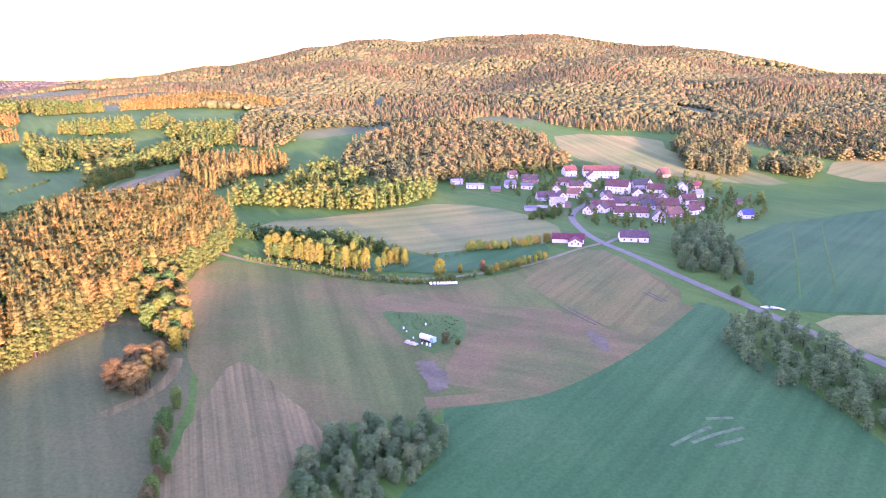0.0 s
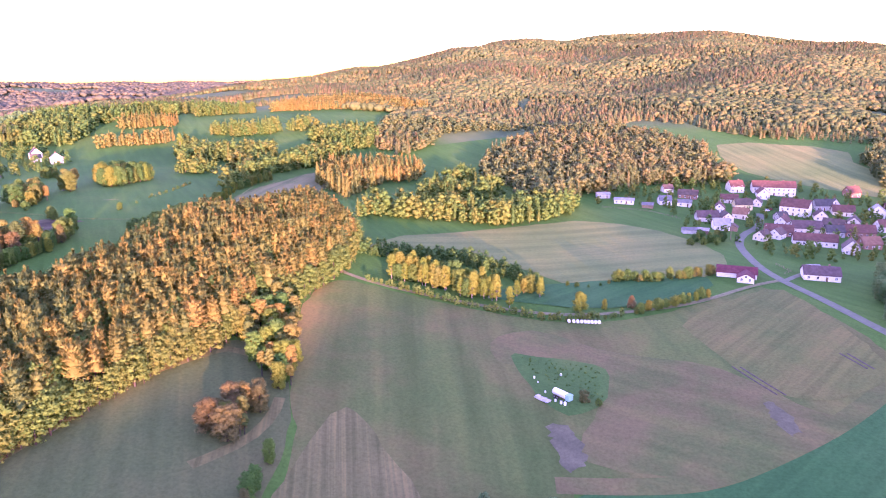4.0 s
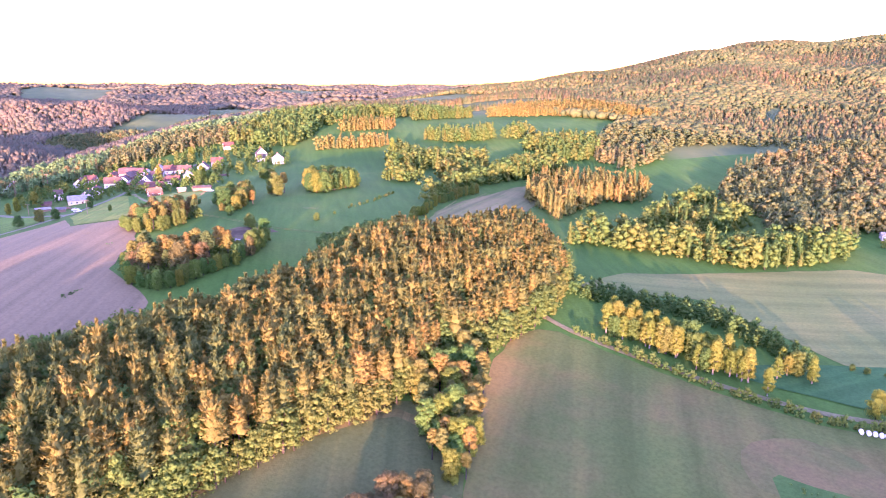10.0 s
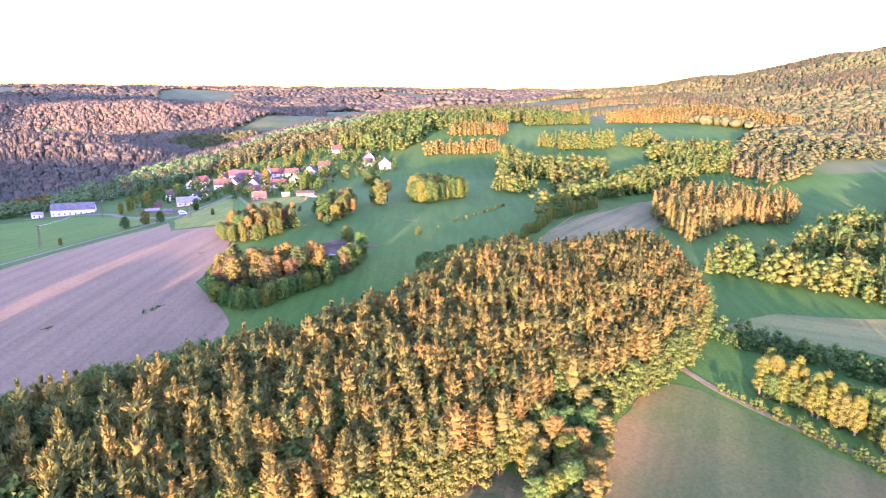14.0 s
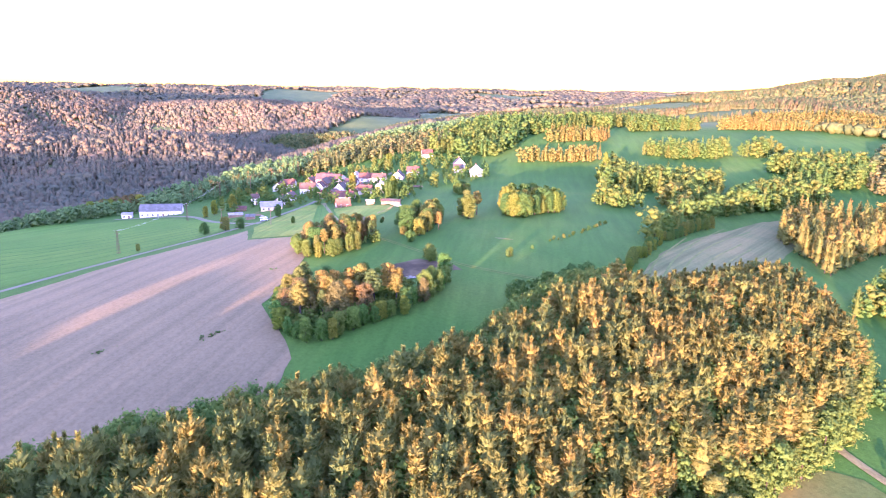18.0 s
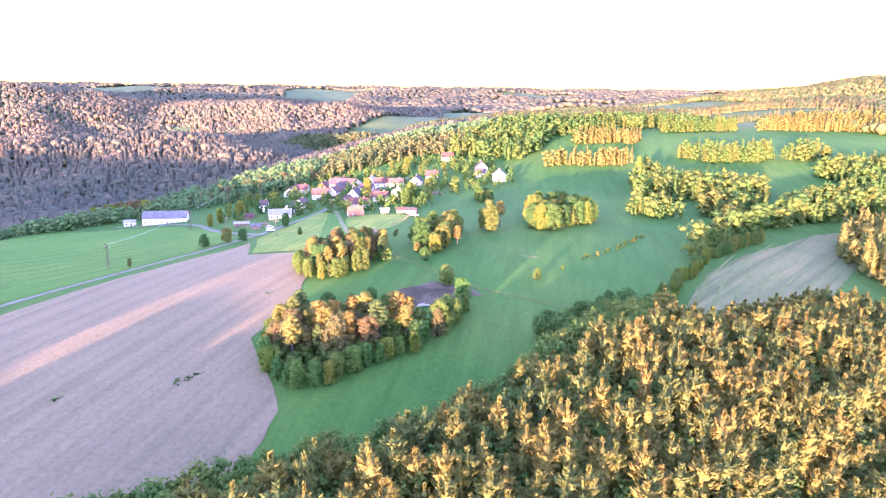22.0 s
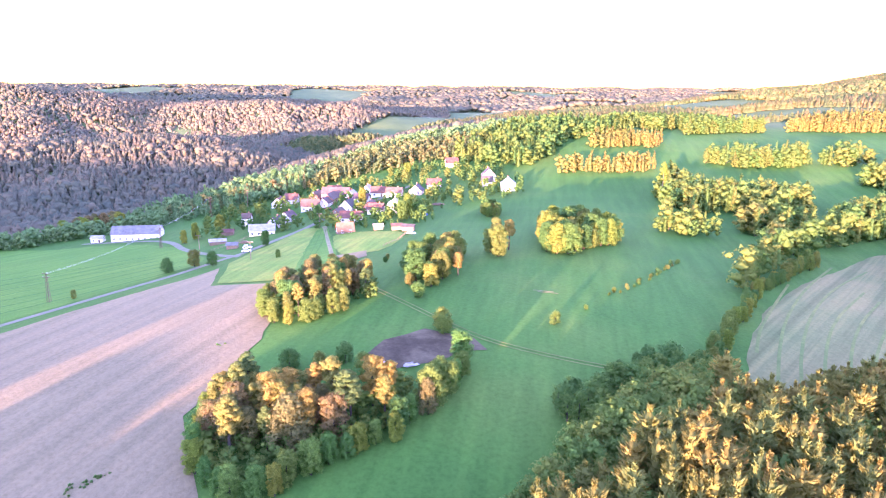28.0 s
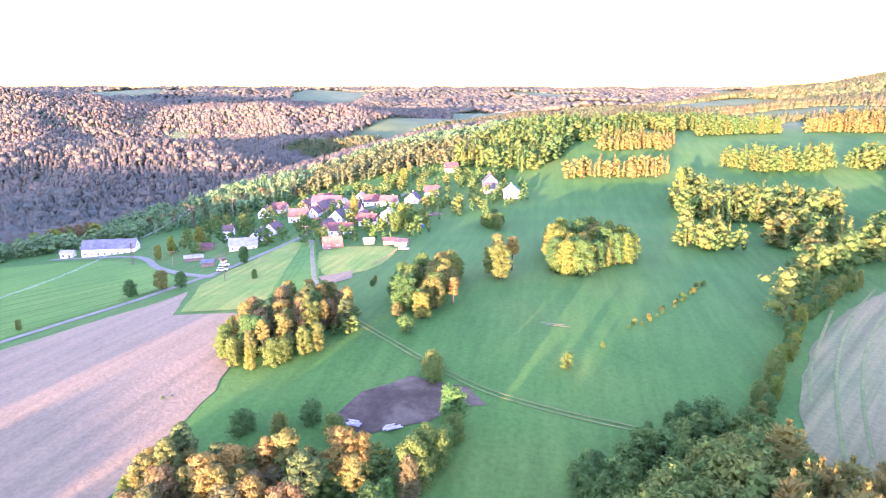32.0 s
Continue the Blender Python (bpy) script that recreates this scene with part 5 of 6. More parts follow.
home(129, 472, -5, 16, 9, "purple", "cream", VILLAGE_E, 3.8, None, "barn", 1, True, False)
home(144, 471, 0, 10, 8, "dark", "grey", VILLAGE_E)
home(125, 442, -8, 22, 8, "red", "white", VILLAGE_E, 3.2, 3.4)
home(111, 461, -10, 15, 8, "red", "brick", VILLAGE_E, 3.0)
home(139, 428, 75, 10, 8, "brown", "white", VILLAGE_E, 3.6, 4.2)
home(154, 445, 10, 10, 8, "orange", "brick", VILLAGE_E, 3.2)
home(171, 459, 30, 10, 8, "red", "white", VILLAGE_E, 3.2)
home(181, 476, -10, 9, 7, "red", "cream", VILLAGE_E)
home(159, 475, -4, 16, 9, "red", "brick", VILLAGE_E, 3.4)
home(166, 504, 70, 9, 7, "purple", "cream", VILLAGE_E)
home(190, 534, 75, 10, 9, "pale", "white", VILLAGE_E, 4.2, None, "house", 2)
home(181, 495, 8, 11, 9, "red", "white", VILLAGE_E, 3.6)
home(197, 520, 5, 8, 7, "pale", "white", VILLAGE_E)
home(205, 549, -6, 10, 7, "red", "brick", VILLAGE_E)
home(219, 497, 30, 6, 5, "brown", "wood", VILLAGE_E, 2.5, 1.8, "shed", 1, False, False)
home(205, 450, 10, 8, 7, "blue", "white", VILLAGE_E)
home(106, 368, -6, 15, 10, "purple", "white", VILLAGE_E, 2.9, 3.0)
home(168, 531, -8, 13, 9, "red", "cream", VILLAGE_E)
home(149, 513, 80, 10, 8, "purple", "cream", VILLAGE_E)
home(150, 490, -30, 12, 8, "brown", "grey", VILLAGE_E)
home(120, 488, 60, 10, 7, "red", "white", VILLAGE_E)
home(107, 382, 12, 5, 4, "pale", "wood", VILLAGE_E, 2.3, 0.6, "shed", 1, False, False)

# western village
home(-486, 405, 52, 11, 9, "brown", "white", VILLAGE_W, 3.4)
home(-523, 412, 40, 9, 8, "red", "white", VILLAGE_W)
home(-521, 402, 130, 9, 8, "brown", "white", VILLAGE_W)
home(-461, 369, 125, 9, 7, "dark", "white", VILLAGE_W)
home(-470, 381, 120, 8, 7, "purple", "white", VILLAGE_W)
home(-486, 415, 130, 9, 7, "purple", "white", VILLAGE_W)
home(-503, 434, 45, 18, 9, "purple", "grey", VILLAGE_W, 3.4, None, "barn", 1, True, False)
home(-494, 424, 130, 14, 8, "brown", "brick", VILLAGE_W, 3.2, None, "barn", 1, True, False)
home(-486, 435, 130, 8, 7, "pale", "white", VILLAGE_W)
home(-459, 415, 125, 9, 8, "dark", "white", VILLAGE_W, 3.0, 3.8)
home(-426, 396, 48, 12, 8, "red", "white", VILLAGE_W, 2.9, 3.0)
home(-398, 374, 70, 8, 6, "orange", "wood", VILLAGE_W, 1.8, 3.6)
home(-433, 417, 45, 9, 7, "red", "cream", VILLAGE_W)
home(-444, 421, 130, 8, 7, "red", "brick", VILLAGE_W)
home(-424, 424, 140, 9, 8, "pale", "yellow", VILLAGE_W, 5.0, 2.4, "house", 2)
home(-476, 449, 50, 9, 8, "red", "white", VILLAGE_W)
home(-464, 453, 40, 10, 7, "brown", "cream", VILLAGE_W)
home(-455, 464, 130, 9, 8, "dark", "grey", VILLAGE_W)
home(-458, 481, 45, 9, 8, "red", "white", VILLAGE_W)
home(-490, 450, 130, 8, 7, "pale", "white", VILLAGE_W)
home(-513, 425, 120, 9, 7, "brown", "brick", VILLAGE_W)
home(-440, 513, 140, 11, 9, "dark", "white", VILLAGE_W, 4.6, 4.6, "house", 2)
home(-433, 505, 50, 7, 6, "dark", "white", VILLAGE_W, 3.2, 3.0)
home(-413, 504, 135, 9, 9, "pale", "white", VILLAGE_W, 4.2, 3.6, "house", 2)
home(-498, 531, 60, 9, 8, "red", "white", VILLAGE_W)
home(-378, 391, 60, 5, 4, "brown", "wood", VILLAGE_W, 2.2, 1.0, "shed", 1, False, False)
home(-370, 392, 40, 5.5, 4, "dark", "wood", VILLAGE_W, 2.2, 1.0, "shed", 1, False, False)
home(-388, 387, 60, 4.5, 3.5, "pale", "wood", VILLAGE_W, 2.1, 0.8, "shed", 1, False, False)
home(-448, 354, 62, 13, 9, "pale", "yellow", VILLAGE_W, 3.0, 2.6)
home(-484, 362, 50, 5, 5, "brown", "white", VILLAGE_W, 5.0, 2.4)
home(-468, 343, 60, 7, 5, "red", "wood", VILLAGE_W, 2.3, 1.2, "shed", 1, False, False)
home(-447, 329, 70, 8, 5, "pale", "wood", VILLAGE_W, 2.0, 0.8, "shed", 1, False, False)
home(-424, 327, 55, 5, 4, "grey", "wood", VILLAGE_W, 2.2, 0.9, "shed", 1, False, False)
home(-515, 440, 60, 9, 7, "red", "cream", VILLAGE_W)
home(-446, 400, 120, 8, 6, "brown", "brick", VILLAGE_W)
home(-470, 432, 40, 9, 7, "purple", "white", VILLAGE_W)
# the long barn with its annex
home(-517, 311, 59, 26, 11, "grey", "white", "", 4.2, 3.6, "barn", 1, True, False)
home(-530, 293, 59, 6, 6, "pale", "white", "", 2.8, 1.0, "shed", 1, True, False)
home(53, 779, 8, 9, 6, "pale", "cream", "", 2.6, 1.2, "shed", 1, False, False)

# ---------- poles, bales, trailer and small things ----------


def power_pole(x, y, tall, label, lattice=True, turn=0.0):
    root = new("power_pole")
    root.matrix_basis = pose(x, y, ground_at(x, y), 0, 0, turn)
    m = M["rust"] if lattice else M["wood"]
    if lattice:
        for sx in (-1, 1):
            for sy in (-1, 1):
                bm = bmesh.new()
                rod(bm, (sx * 0.55, sy * 0.55, -0.3), (sx * 0.18, sy * 0.18, tall), 0.07, 0.05, 5)
                part("leg", bm, m, root)
        n = int(tall / 1.1)
        for i in range(n):
            bm = bmesh.new()
            z0, z1 = tall * i / n, tall * (i + 1) / n
            a, b = 0.55 - 0.37 * i / n, 0.55 - 0.37 * (i + 1) / n
            for j in range(4):
                c0, c1 = ((-1, -1), (1, -1), (1, 1), (-1, 1))[j], ((1, -1), (1, 1), (-1, 1), (-1, -1))[j]
                rod(bm, (c0[0] * a, c0[1] * a, z0), (c1[0] * b, c1[1] * b, z1), 0.035, 0.035, 4)
            part("brace", bm, m, root)
    else:
        bm = bmesh.new()
        rod(bm, (0, 0, -0.3), (0, 0, tall), 0.2, 0.13, 8)
        part("pole", bm, m, root)
    for z in ((tall - 0.3, tall - 1.6) if lattice else (tall - 0.3,)):
        part("crossarm", boxes((-1.5, 1.5, -0.08, 0.08, z, z + 0.16)), m, root)
        for px in (-1.3, 0.7, 1.3):
            bm = bmesh.new()
            rod(bm, (px, 0, z + 0.165), (px, 0, z + 0.5), 0.07, 0.05, 6)
            part("insulator", bm, M["concrete"], root)
    return tagged(root, label, "power pole", "power poles")


POLES = [(-389, 242, 11, True), (-469, 308, 11, True), (-540, 363, 13, True), (-443, 318, 7, False), (-382, 317, 8, False), (-546, 391, 12, False), (-426, 376, 8, False), (98, 440, 9, False), (80, 437, 8, False)]
# lattice poles are rusty steel, the plain ones weathered wood
for px, py, ph, pl in POLES:
    power_pole(px, py, ph, "rusty lattice power pole in the field" if pl else "brownish-grey wooden pole beside the road", pl, 40)


def wire(a, b, z0, z1, sag):
    cu = bpy.data.curves.new("power_line", "CURVE")
    cu.dimensions, cu.bevel_depth = "3D", 0.025
    sp = cu.splines.new("POLY")
    sp.points.add(16)
    for i in range(17):
        u = i / 16
        sp.points[i].co = (a[0] + (b[0] - a[0]) * u, a[1] + (b[1] - a[1]) * u, (ground_at(*a) + z0) * (1 - u) + (ground_at(*b) + z1) * u - sag * 4 * u * (1 - u), 1)
    cu.materials.append(M["metal"])
    return tagged(new("power_line", cu), "thin grey power line between poles", "cable", "power lines")


for off in (-1.0, 1.0):
    wire((-389 + off, 242), (-469 + off, 308), 11.0, 11.0, 2.0)
    wire((-469 + off, 308), (-540 + off, 363), 11.0, 13.0, 1.5)

# wrapped bales in a row: three apart, the rest touching
bm = bmesh.new()
for k in range(12):
    a0, a1 = k * math.pi / 6, (k + 1) * math.pi / 6
    c = [(math.cos(a0), math.sin(a0)), (math.cos(a1), math.sin(a1))]
    for x0, r0, x1, r1 in ((-0.62, 0.0, -0.62, 0.5), (-0.62, 0.5, -0.54, 0.62), (-0.54, 0.62, 0.54, 0.62), (0.54, 0.62, 0.62, 0.5), (0.62, 0.5, 0.62, 0.0)):
        v = [bm.verts.new((x, r * p, 0.62 + r * q)) for x, r, (p, q) in ((x0, r0, c[0]), (x0, r0, c[1]), (x1, r1, c[1]), (x1, r1, c[0]))]
        bm.faces.new(v)
bmesh.ops.remove_doubles(bm, verts=bm.verts[:], dist=1e-4)
bmesh.ops.recalc_face_normals(bm, faces=bm.faces[:])
BALE = shared(bm, "wrapped_bale", M["foil"])
b0, b1 = Vector((-5.6, 293.6)), Vector((6.0, 294.4))
for s in (0.0, 1.75, 3.3, 4.8, 6.15, 7.5, 8.8, 10.15, 11.5):
    p = b0 + (b1 - b0).normalized() * s
    ob = new("wrapped_bale", BALE)
    ob.matrix_basis = pose(p.x, p.y, ground_at(p.x, p.y) + 0.1, 0, 0, 95 + random.uniform(-9, 9))
    tagged(ob, "round hay bale wrapped in white foil on grass", "bale", "wrapped bales in a row")


def trailer(x, y, turn):
    """The white tank trailer with its green rear box, on four wheels."""
    root = new("tank_trailer")
    root.matrix_basis = pose(x, y, ground_at(x, y) + 0.25, 0, 0, turn)
    bm = bmesh.new()
    rings = []
    for px, s in ((-3.0, 0.75), (-2.85, 1.0), (2.3, 1.0), (2.45, 0.8)):
        rings.append([bm.verts.new((px, 1.1 * s * math.cos(a), 1.9 + 1.05 * s * math.sin(a))) for a in np.linspace(0, 2 * math.pi, 14, endpoint=False)])
    for r0, r1 in zip(rings, rings[1:]):
        for i in range(14):
            bm.faces.new((r0[i], r0[(i + 1) % 14], r1[(i + 1) % 14], r1[i]))
    bm.faces.new(rings[0])
    bm.faces.new(rings[-1])
    bmesh.ops.recalc_face_normals(bm, faces=bm.faces[:])
    part("tank", bm, M["foil"], root, "long white tank body")
    part("chassis", boxes((-3.1, 3.6, -0.5, 0.5, 0.65, 0.86)), M["rust"], root)
    part("rear_box", boxes((2.5, 3.9, -1.0, 1.0, 0.87, 2.5), (2.4, 4.0, -1.06, 1.06, 2.5, 2.6)), M["teal"], root, "faded green box")
    for px in (-2.0, -0.8):
        for s in (-1, 1):
            bm = bmesh.new()
            rod(bm, (px, s * 0.75, 0.45), (px, s * 1.05, 0.45), 0.46, 0.46, 14)
            wh = part("wheel", bm, M["rubber"], root)
            bm = bmesh.new()
            rod(bm, (px, s * 1.051, 0.45), (px, s * 1.09, 0.45), 0.24, 0.2, 10)
            part("rim", bm, M["metal"], wh)
    return tagged(root, "white tank trailer with a faded green box, parked on grass", "trailer")


M["teal"] = plain("faded_green_paint", (0.2, 0.42, 0.36), 0.6, 0, 0.2, 2)
trailer(-6.3, 236.6, -40)
# pale boards stacked beside the trailer
slab = boxes((-2.6, 2.6, -1.0, 1.0, -0.1, 0.28), (-2.4, -1.0, -0.8, 0.6, 0.28, 0.75), (0.2, 1.3, -0.7, 0.7, 0.28, 0.6))
me = shared(slab, "board_stack", M["concrete"])
ob = new("board_stack", me)
ob.matrix_basis = pose(-12, 235.5, ground_at(-12, 235.5) + 0.2, 0, 0, -36)
tagged(ob, "low stack of pale boards and slabs beside the trailer", "stack")
for k, (px, py, s) in enumerate([(-6.2, 234.0, 0.9), (-5.0, 233.4, 1.0), (-8.0, 235.0, 0.7), (-11.4, 239.5, 0.6), (-15.5, 247.5, 0.7), (-14.2, 245.0, 0.5), (-7.0, 251.0, 0.7)]):
    bm = bmesh.new()
    rod(bm, (0, 0, 0), (0, 0, 1.0 * s), 0.45 * s, 0.42 * s, 12)
    rod(bm, (0, 0, 1.0 * s), (0, 0, 1.12 * s), 0.2 * s, 0.16 * s, 8)
    ob = new("plastic_barrel", shared(bm, "plastic_barrel", M["foil"]))
    ob.matrix_basis = pose(px, py, ground_at(px, py) + 0.22, 0, 0, k * 40)
    tagged(ob, "white plastic barrel standing in the grass", "barrel", "barrels round the trailer")


def car(x, y, turn, mat, label):
    root = new("car")
    root.matrix_basis = pose(x, y, ground_at(x, y) + 0.25, 0, 0, turn)
    bm = bmesh.new()
    prof = [(-2.1, 0.3), (-2.15, 0.75), (-1.95, 0.95), (1.1, 0.95), (2.0, 0.8), (2.15, 0.6), (2.1, 0.3)]
    a = [bm.verts.new((p, -0.85, q)) for p, q in prof]
    b = [bm.verts.new((p, 0.85, q)) for p, q in prof]
    bm.faces.new(a)
    bm.faces.new(b[::-1])
    for i in range(len(prof)):
        j = (i + 1) % len(prof)
        bm.faces.new((a[i], b[i], b[j], a[j])[::-1])
    bmesh.ops.recalc_face_normals(bm, faces=bm.faces[:])
    bmesh.ops.bevel(bm, geom=bm.edges[:], offset=0.06, segments=1, affect="EDGES")
    part("body", bm, mat, root)
    bm = bmesh.new()
    lo = [bm.verts.new((p, q, 0.955)) for p, q in ((-1.9, -0.8), (1.05, -0.8), (1.05, 0.8), (-1.9, 0.8))]
    hi = [bm.verts.new((p, q, 1.42)) for p, q in ((-1.5, -0.65), (0.35, -0.65), (0.35, 0.65), (-1.5, 0.65))]
    for i in range(4):
        j = (i + 1) % 4
        bm.faces.new((lo[i], lo[j], hi[j], hi[i]))
    part("glazing", bm, M["glass"], root)
    part("roof_panel", boxes((-1.5, 0.35, -0.66, 0.66, 1.421, 1.46)), mat, root)
    for px in (-1.3, 1.35):
        for s in (-1, 1):
            bm = bmesh.new()
            rod(bm, (px, s * 0.68, 0.32), (px, s * 0.9, 0.32), 0.32, 0.32, 12)
            part("wheel", bm, M["rubber"], root)
    return tagged(root, label, "car", "parked cars")


M["carwhite"] = plain("white_car_paint", (0.8, 0.8, 0.8), 0.25, 0, 0.03, 1, 0.5)
M["carred"] = plain("red_car_paint", (0.4, 0.03, 0.03), 0.25, 0, 0.05, 1, 0.5)
M["cardark"] = plain("dark_car_paint", (0.04, 0.05, 0.07), 0.25, 0, 0.05, 1, 0.5)
car(-359, 385, 30, M["carwhite"], "white car parked behind the sheds")
car(-404, 325, 60, M["carwhite"], "white car beside the village road")
car(-414, 330, 55, M["carwhite"], "white van-like car beside the road")
car(-440, 405, 60, M["cardark"], "dark car in the village")
car(-474, 410, 60, M["carred"], "red car in the village")
car(118, 520, 40, M["carwhite"], "white car between the houses")
car(121, 524, 50, M["carred"], "red car between the houses")
car(204, 511, 15, M["carwhite"], "white car behind the village")
car(208, 514, 25, M["cardark"], "dark car behind the village")
car(135, 318, 20, M["carwhite"], "white car under the roadside trees")

# ---------- marks in the fields and odds and ends ----------
M["mud"] = plain("dark_mud", (0.07, 0.056, 0.04), 0.9, 0, 0.4, 0.6)
M["bleached"] = plain("bleached_soil", (0.06, 0.135, 0.05), 0.95, 0, 0.4, 0.5)
for n, (line, w) in enumerate([([(49, 265), (54, 256), (59, 248)], 0.7), ([(51.5, 265), (56.5, 256), (61.5, 248)], 0.7), ([(86, 279), (88, 274), (91, 268)], 0.8), ([(88.5, 279), (90.5, 274), (93, 268)], 0.8)]):
    ribbon("wheel_rut", line, w, M["mud"], "dark wheel rut pressed into the field", 0.26, "rut")
sheet("heap_ground", [(-10, 224), (-3, 222), (1, 214), (2, 204), (-4, 201), (-7, 210)], M["churned"], "churned dark soil beside the bare strip", 0.24, frayed=(1.6, 1.1))
sheet("mud_patch", [(54, 243), (58, 244), (61, 230), (58, 225), (55, 232)], M["churned"], "dark wet patch in the field", 0.25, frayed=(1.3, 1.0))
for line in ([(64, 172), (70, 176), (78, 180)], [(70, 173), (79, 177), (87, 179)], [(76, 171), (85, 174)], [(78, 184), (86, 184)]):
    ribbon("bare_scrape", line, 1.3, M["bleached"], "pale bare scrape in the crop", 0.24, "bare soil")
for line in ([(223, 424), (185, 345), (148, 268)], [(248, 435), (205, 352), (166, 273)]):
    ribbon("tramline", line, 0.9, M["grass"], "faint tractor tramline in the crop", 0.24, "tramline")
for k in (-0.9, 0.9):
    ribbon("tramline", [(-254 + k, 353), (-249 + k, 357)], 0.5, M["gravel"], "short wheel mark in the meadow", 0.24, "tramline")
for k in range(7):
    o = 24 + 9 * k
    ribbon("tramline", [(-372 - o, 296), (-362 - o * 1.2, 256), (-352 - o * 1.4, 222), (-360 - o * 1.6, 190)], 0.6, M["crop"], "thin tractor tramline in the bright crop", 0.24, "tramline")
for k in range(3):
    ribbon("tramline", [(-339 - k * 3, 316 + k * 4), (-380 - k * 2, 343 + k * 5), (-418, 370 + k * 2.5)], 0.3, M["grass"], "wheel line in the green strip", 0.3, "tramline")
# mower lines bending through the curved field
for line in ([(-179, 356), (-188, 376), (-199, 405), (-210, 447), (-217, 490)], [(-176, 362), (-186, 385), (-197, 419), (-205, 459), (-207, 499)], [(-192, 372), (-199, 388), (-207, 416), (-215, 445)], [(-172, 366), (-182, 391), (-191, 422), (-197, 466)], [(-168, 372), (-177, 395), (-185, 425), (-190, 460)], [(-164, 378), (-172, 398), (-179, 430), (-183, 462)]):
    ribbon("mower_line", line, 0.9, M["pale"], "pale mower line in the curved field", 0.24, "mower line")
# tufts left standing in the ploughed field
rng = np.random.default_rng(77)
tufts = np.concatenate([np.array([(-243, 220.5)]) + rng.normal(0, 1, (26, 2)) * (0.7, 2.2), np.array([(-255, 193)]) + rng.normal(0, 1, (10, 2)) * (0.6, 1.4), np.array([(-283, 262)]) + rng.normal(0, 1, (6, 2))])
wood_stuff("weed_tufts", tufts, [broad_tree(300, 40, 0.16, 0.7, 0.0, 6, 0)], (0.3, 0.6), LW, "green weeds left standing in ploughed soil", 78, (0.0, 0.4))
# rank grass and weeds round the trailer
weeds = scatter([(-22, 262), (-10, 261), (6, 258), (7, 238), (0, 240), (-5, 244), (-13, 247)], 2.3, 79)
wood_stuff("weeds", weeds, [broad_tree(301 + i, 26, 0.2, 0.7, 0.0, 5, 0) for i in range(3)], (0.3, 0.75), LW, "rank weeds in the uncut patch", 80, (0.1, 0.6))


def pile(name, x, y, turn, w, d, h, mat, label, seed, n=26, piece="log"):
    """Stacked lengths of timber or rubble, each piece by itself."""
    r = random.Random(seed)
    root = new(name)
    root.matrix_basis = pose(x, y, ground_at(x, y) + 0.05, 0, 0, turn)
    for _ in range(n):
        px, py = r.uniform(-w / 2, w / 2), r.uniform(-d / 2, d / 2)
        pz = h * max(0.05, 1 - (abs(px) / (w / 2)) ** 2) * r.uniform(0.1, 0.9)
        a = r.uniform(-0.25, 0.25)
        bm = bmesh.new()
        rod(bm, (px - 0.8 * math.cos(a), py - 0.8 * math.sin(a), pz + 0.12), (px + 0.8 * math.cos(a), py + 0.8 * math.sin(a), pz + r.uniform(0.1, 0.25)), r.uniform(0.12, 0.22), None, 6)
        part(piece, bm, mat, root)
    return tagged(root, label, "pile")


pile("timber_pile", -415, 448, 60, 8, 3, 1.6, M["wood"], "long reddish timber pile beside the gardens", 5, 50)
pile("timber_pile", -431, 336, 40, 4, 2, 1.2, M["wood"], "heap of old timber beside a shed", 6)
pile("rubble_heap", -244, 285.5, 30, 3, 2, 0.8, M["concrete"], "pale rubble heap on the dirt patch", 7, 18, "slab")
pile("rubble_heap", -238, 291, 80, 2.5, 2, 0.7, M["concrete"], "small pale rubble heap on the dirt patch", 8, 14, "slab")
pile("board_pile", 132, 258, -20, 9, 2, 0.5, M["foil"], "pale boards lying beside the road", 9, 20, "board")
tarp = boxes((-1.3, 1.3, -0.9, 0.9, 0, 0.9), (-1.0, 1.0, -0.6, 0.6, 0.9, 1.2))
bmesh.ops.bevel(tarp, geom=tarp.edges[:], offset=0.12, segments=2, affect="EDGES")
ob = new("covered_stack", shared(tarp, "covered_stack", M["tarp"]))
ob.matrix_basis = pose(-398, 425, ground_at(-398, 425), 0, 0, 30)
tagged(ob, "stack covered by a blue tarpaulin in the meadow", "stack")


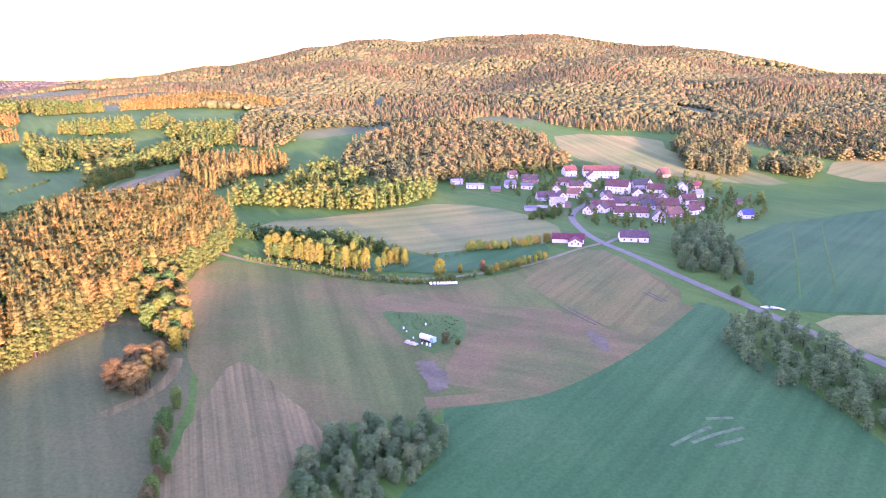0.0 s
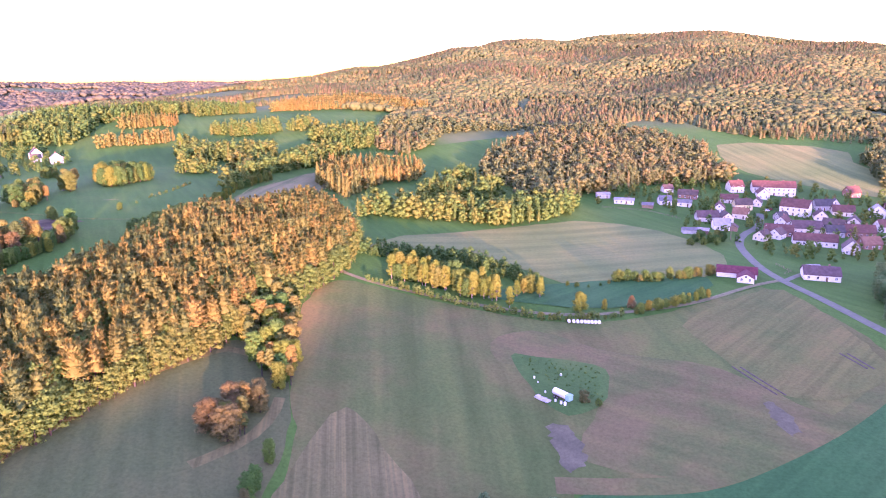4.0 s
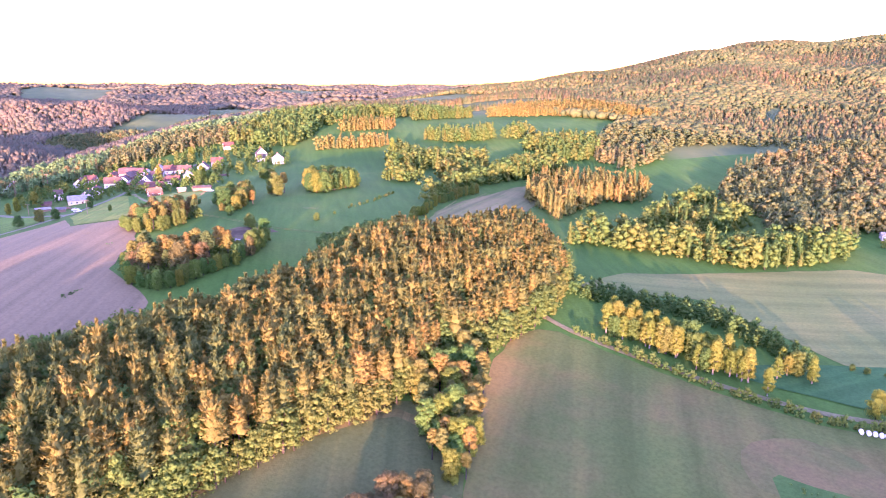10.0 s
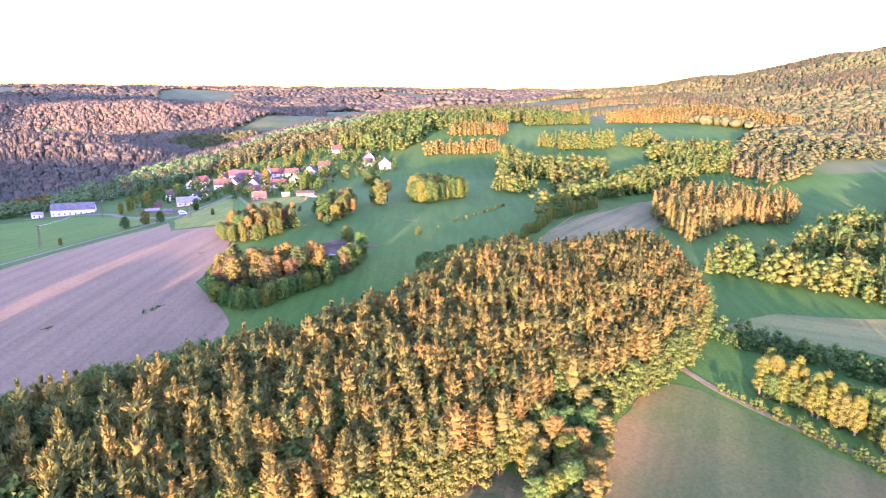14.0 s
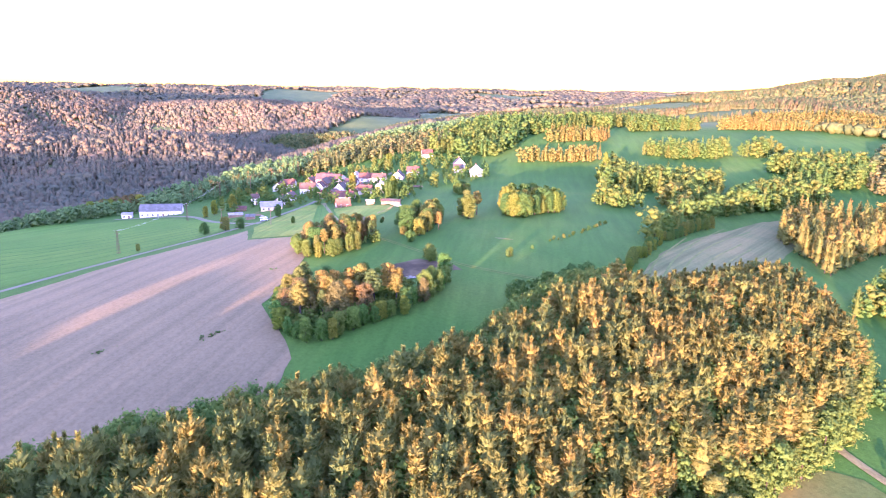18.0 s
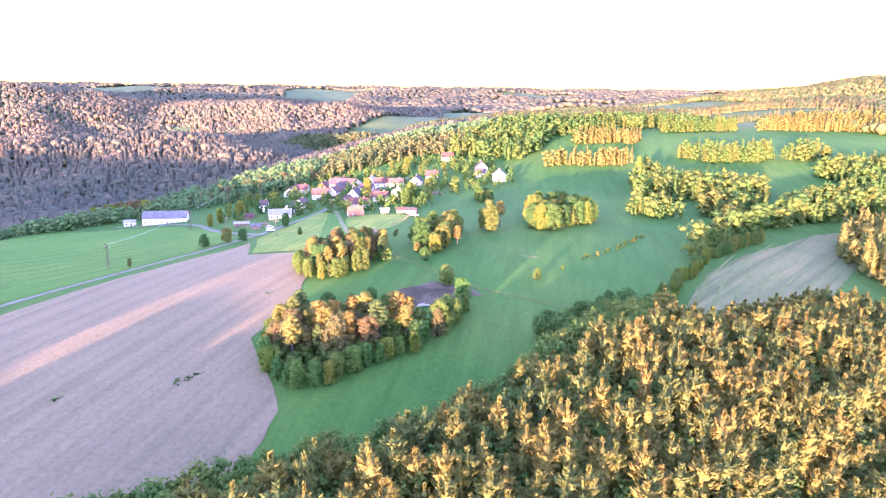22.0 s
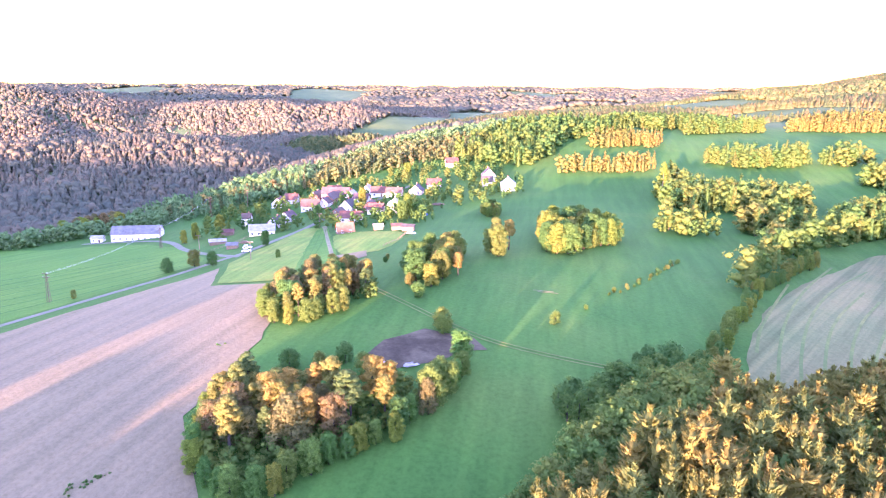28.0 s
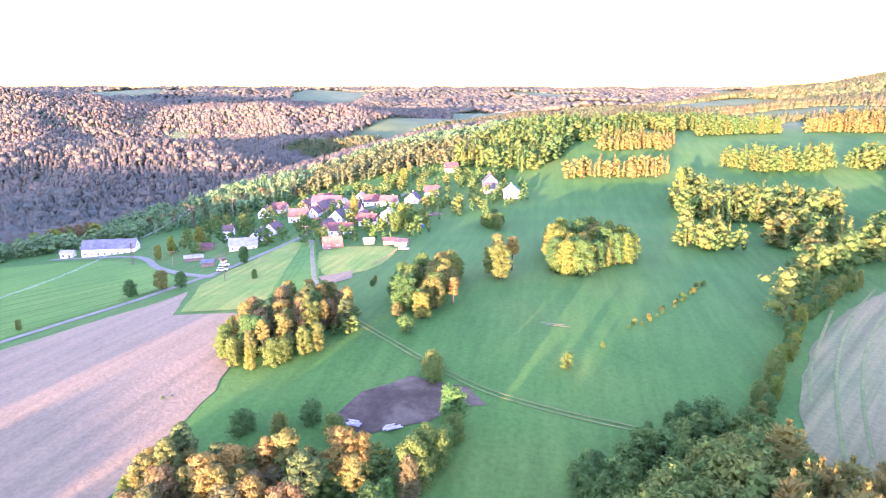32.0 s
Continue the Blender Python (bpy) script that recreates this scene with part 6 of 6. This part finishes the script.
def fence(line, gap, label):
    """Posts with two rails."""
    p = resampled(line, gap, 0)
    root = new("garden_fence")
    root.matrix_basis = pose(0, 0, 0)
    post = shared(boxes((-0.06, 0.06, -0.06, 0.06, -0.2, 1.2)), "post", M["wood"])
    for i, (x, y) in enumerate(p):
        ob = new("post", post)
        ob.parent = root
        ob.matrix_basis = pose(x, y, ground_at(x, y), 0, 0, 0)
        if i:
            for z in (0.45, 1.0):
                bm = bmesh.new()
                a, b = p[i - 1], p[i]
                rod(bm, (a[0], a[1], ground_at(*a) + z), (b[0], b[1], ground_at(*b) + z), 0.045, None, 4)
                part("rail", bm, M["wood"], root)
    return tagged(root, label, "fence", "garden fences")


fence([(-428, 318), (-436, 333), (-446, 345)], 2.5, "weathered post and rail garden fence")
fence([(-363, 385), (-352, 372), (-346, 360)], 2.5, "weathered post and rail fence behind sheds")
fence([(10, 498), (40, 494), (58, 480)], 2.6, "weathered post and rail fence above the meadow")
fence([(92, 388), (96, 376), (92, 372)], 2.5, "weathered post and rail fence beside the bungalow")


def gardens(outline, gap, seed, tall, label):
    """Garden trees between the houses, clear of walls and roads."""
    p = scatter(outline, gap, seed)
    for x, y, r in HOMES:
        p = p[np.hypot(p[:, 0] - x, p[:, 1] - y) > r + 1.6]
    for line in ([(100, 560), (94, 490), (89, 455), (86, 417), (88, 369)], [(-392, 306), (-402, 322), (-417, 343), (-439, 379), (-458, 402), (-462, 430), (-480, 480)], [(-396, 318), (-415, 314), (-449, 312), (-480, 318)]):
        for x, y in resampled(line, 4):
            p = p[np.hypot(p[:, 0] - x, p[:, 1] - y) > 4.5]
    r = np.random.default_rng(seed)
    p = p[r.uniform(0, 1, len(p)) < 0.8]
    thicket("garden_trees", p, tall, seed, label, full_broad, (0.0, 1.0))


gardens([(-430, 316), (-452, 352), (-470, 325), (-500, 340), (-535, 375), (-548, 430), (-520, 470), (-520, 510), (-500, 545), (-440, 535), (-400, 510), (-395, 460), (-405, 440), (-385, 420), (-372, 395), (-395, 385), (-420, 375), (-445, 345)], 7.4, 440, (3, 9), "garden trees and bushes among the western village houses")
gardens([(5, 505), (50, 500), (58, 455), (75, 435), (95, 400), (150, 405), (215, 445), (245, 500), (225, 585), (110, 600), (20, 545)], 8.6, 441, (3, 8.5), "garden trees and bushes among the eastern village houses")
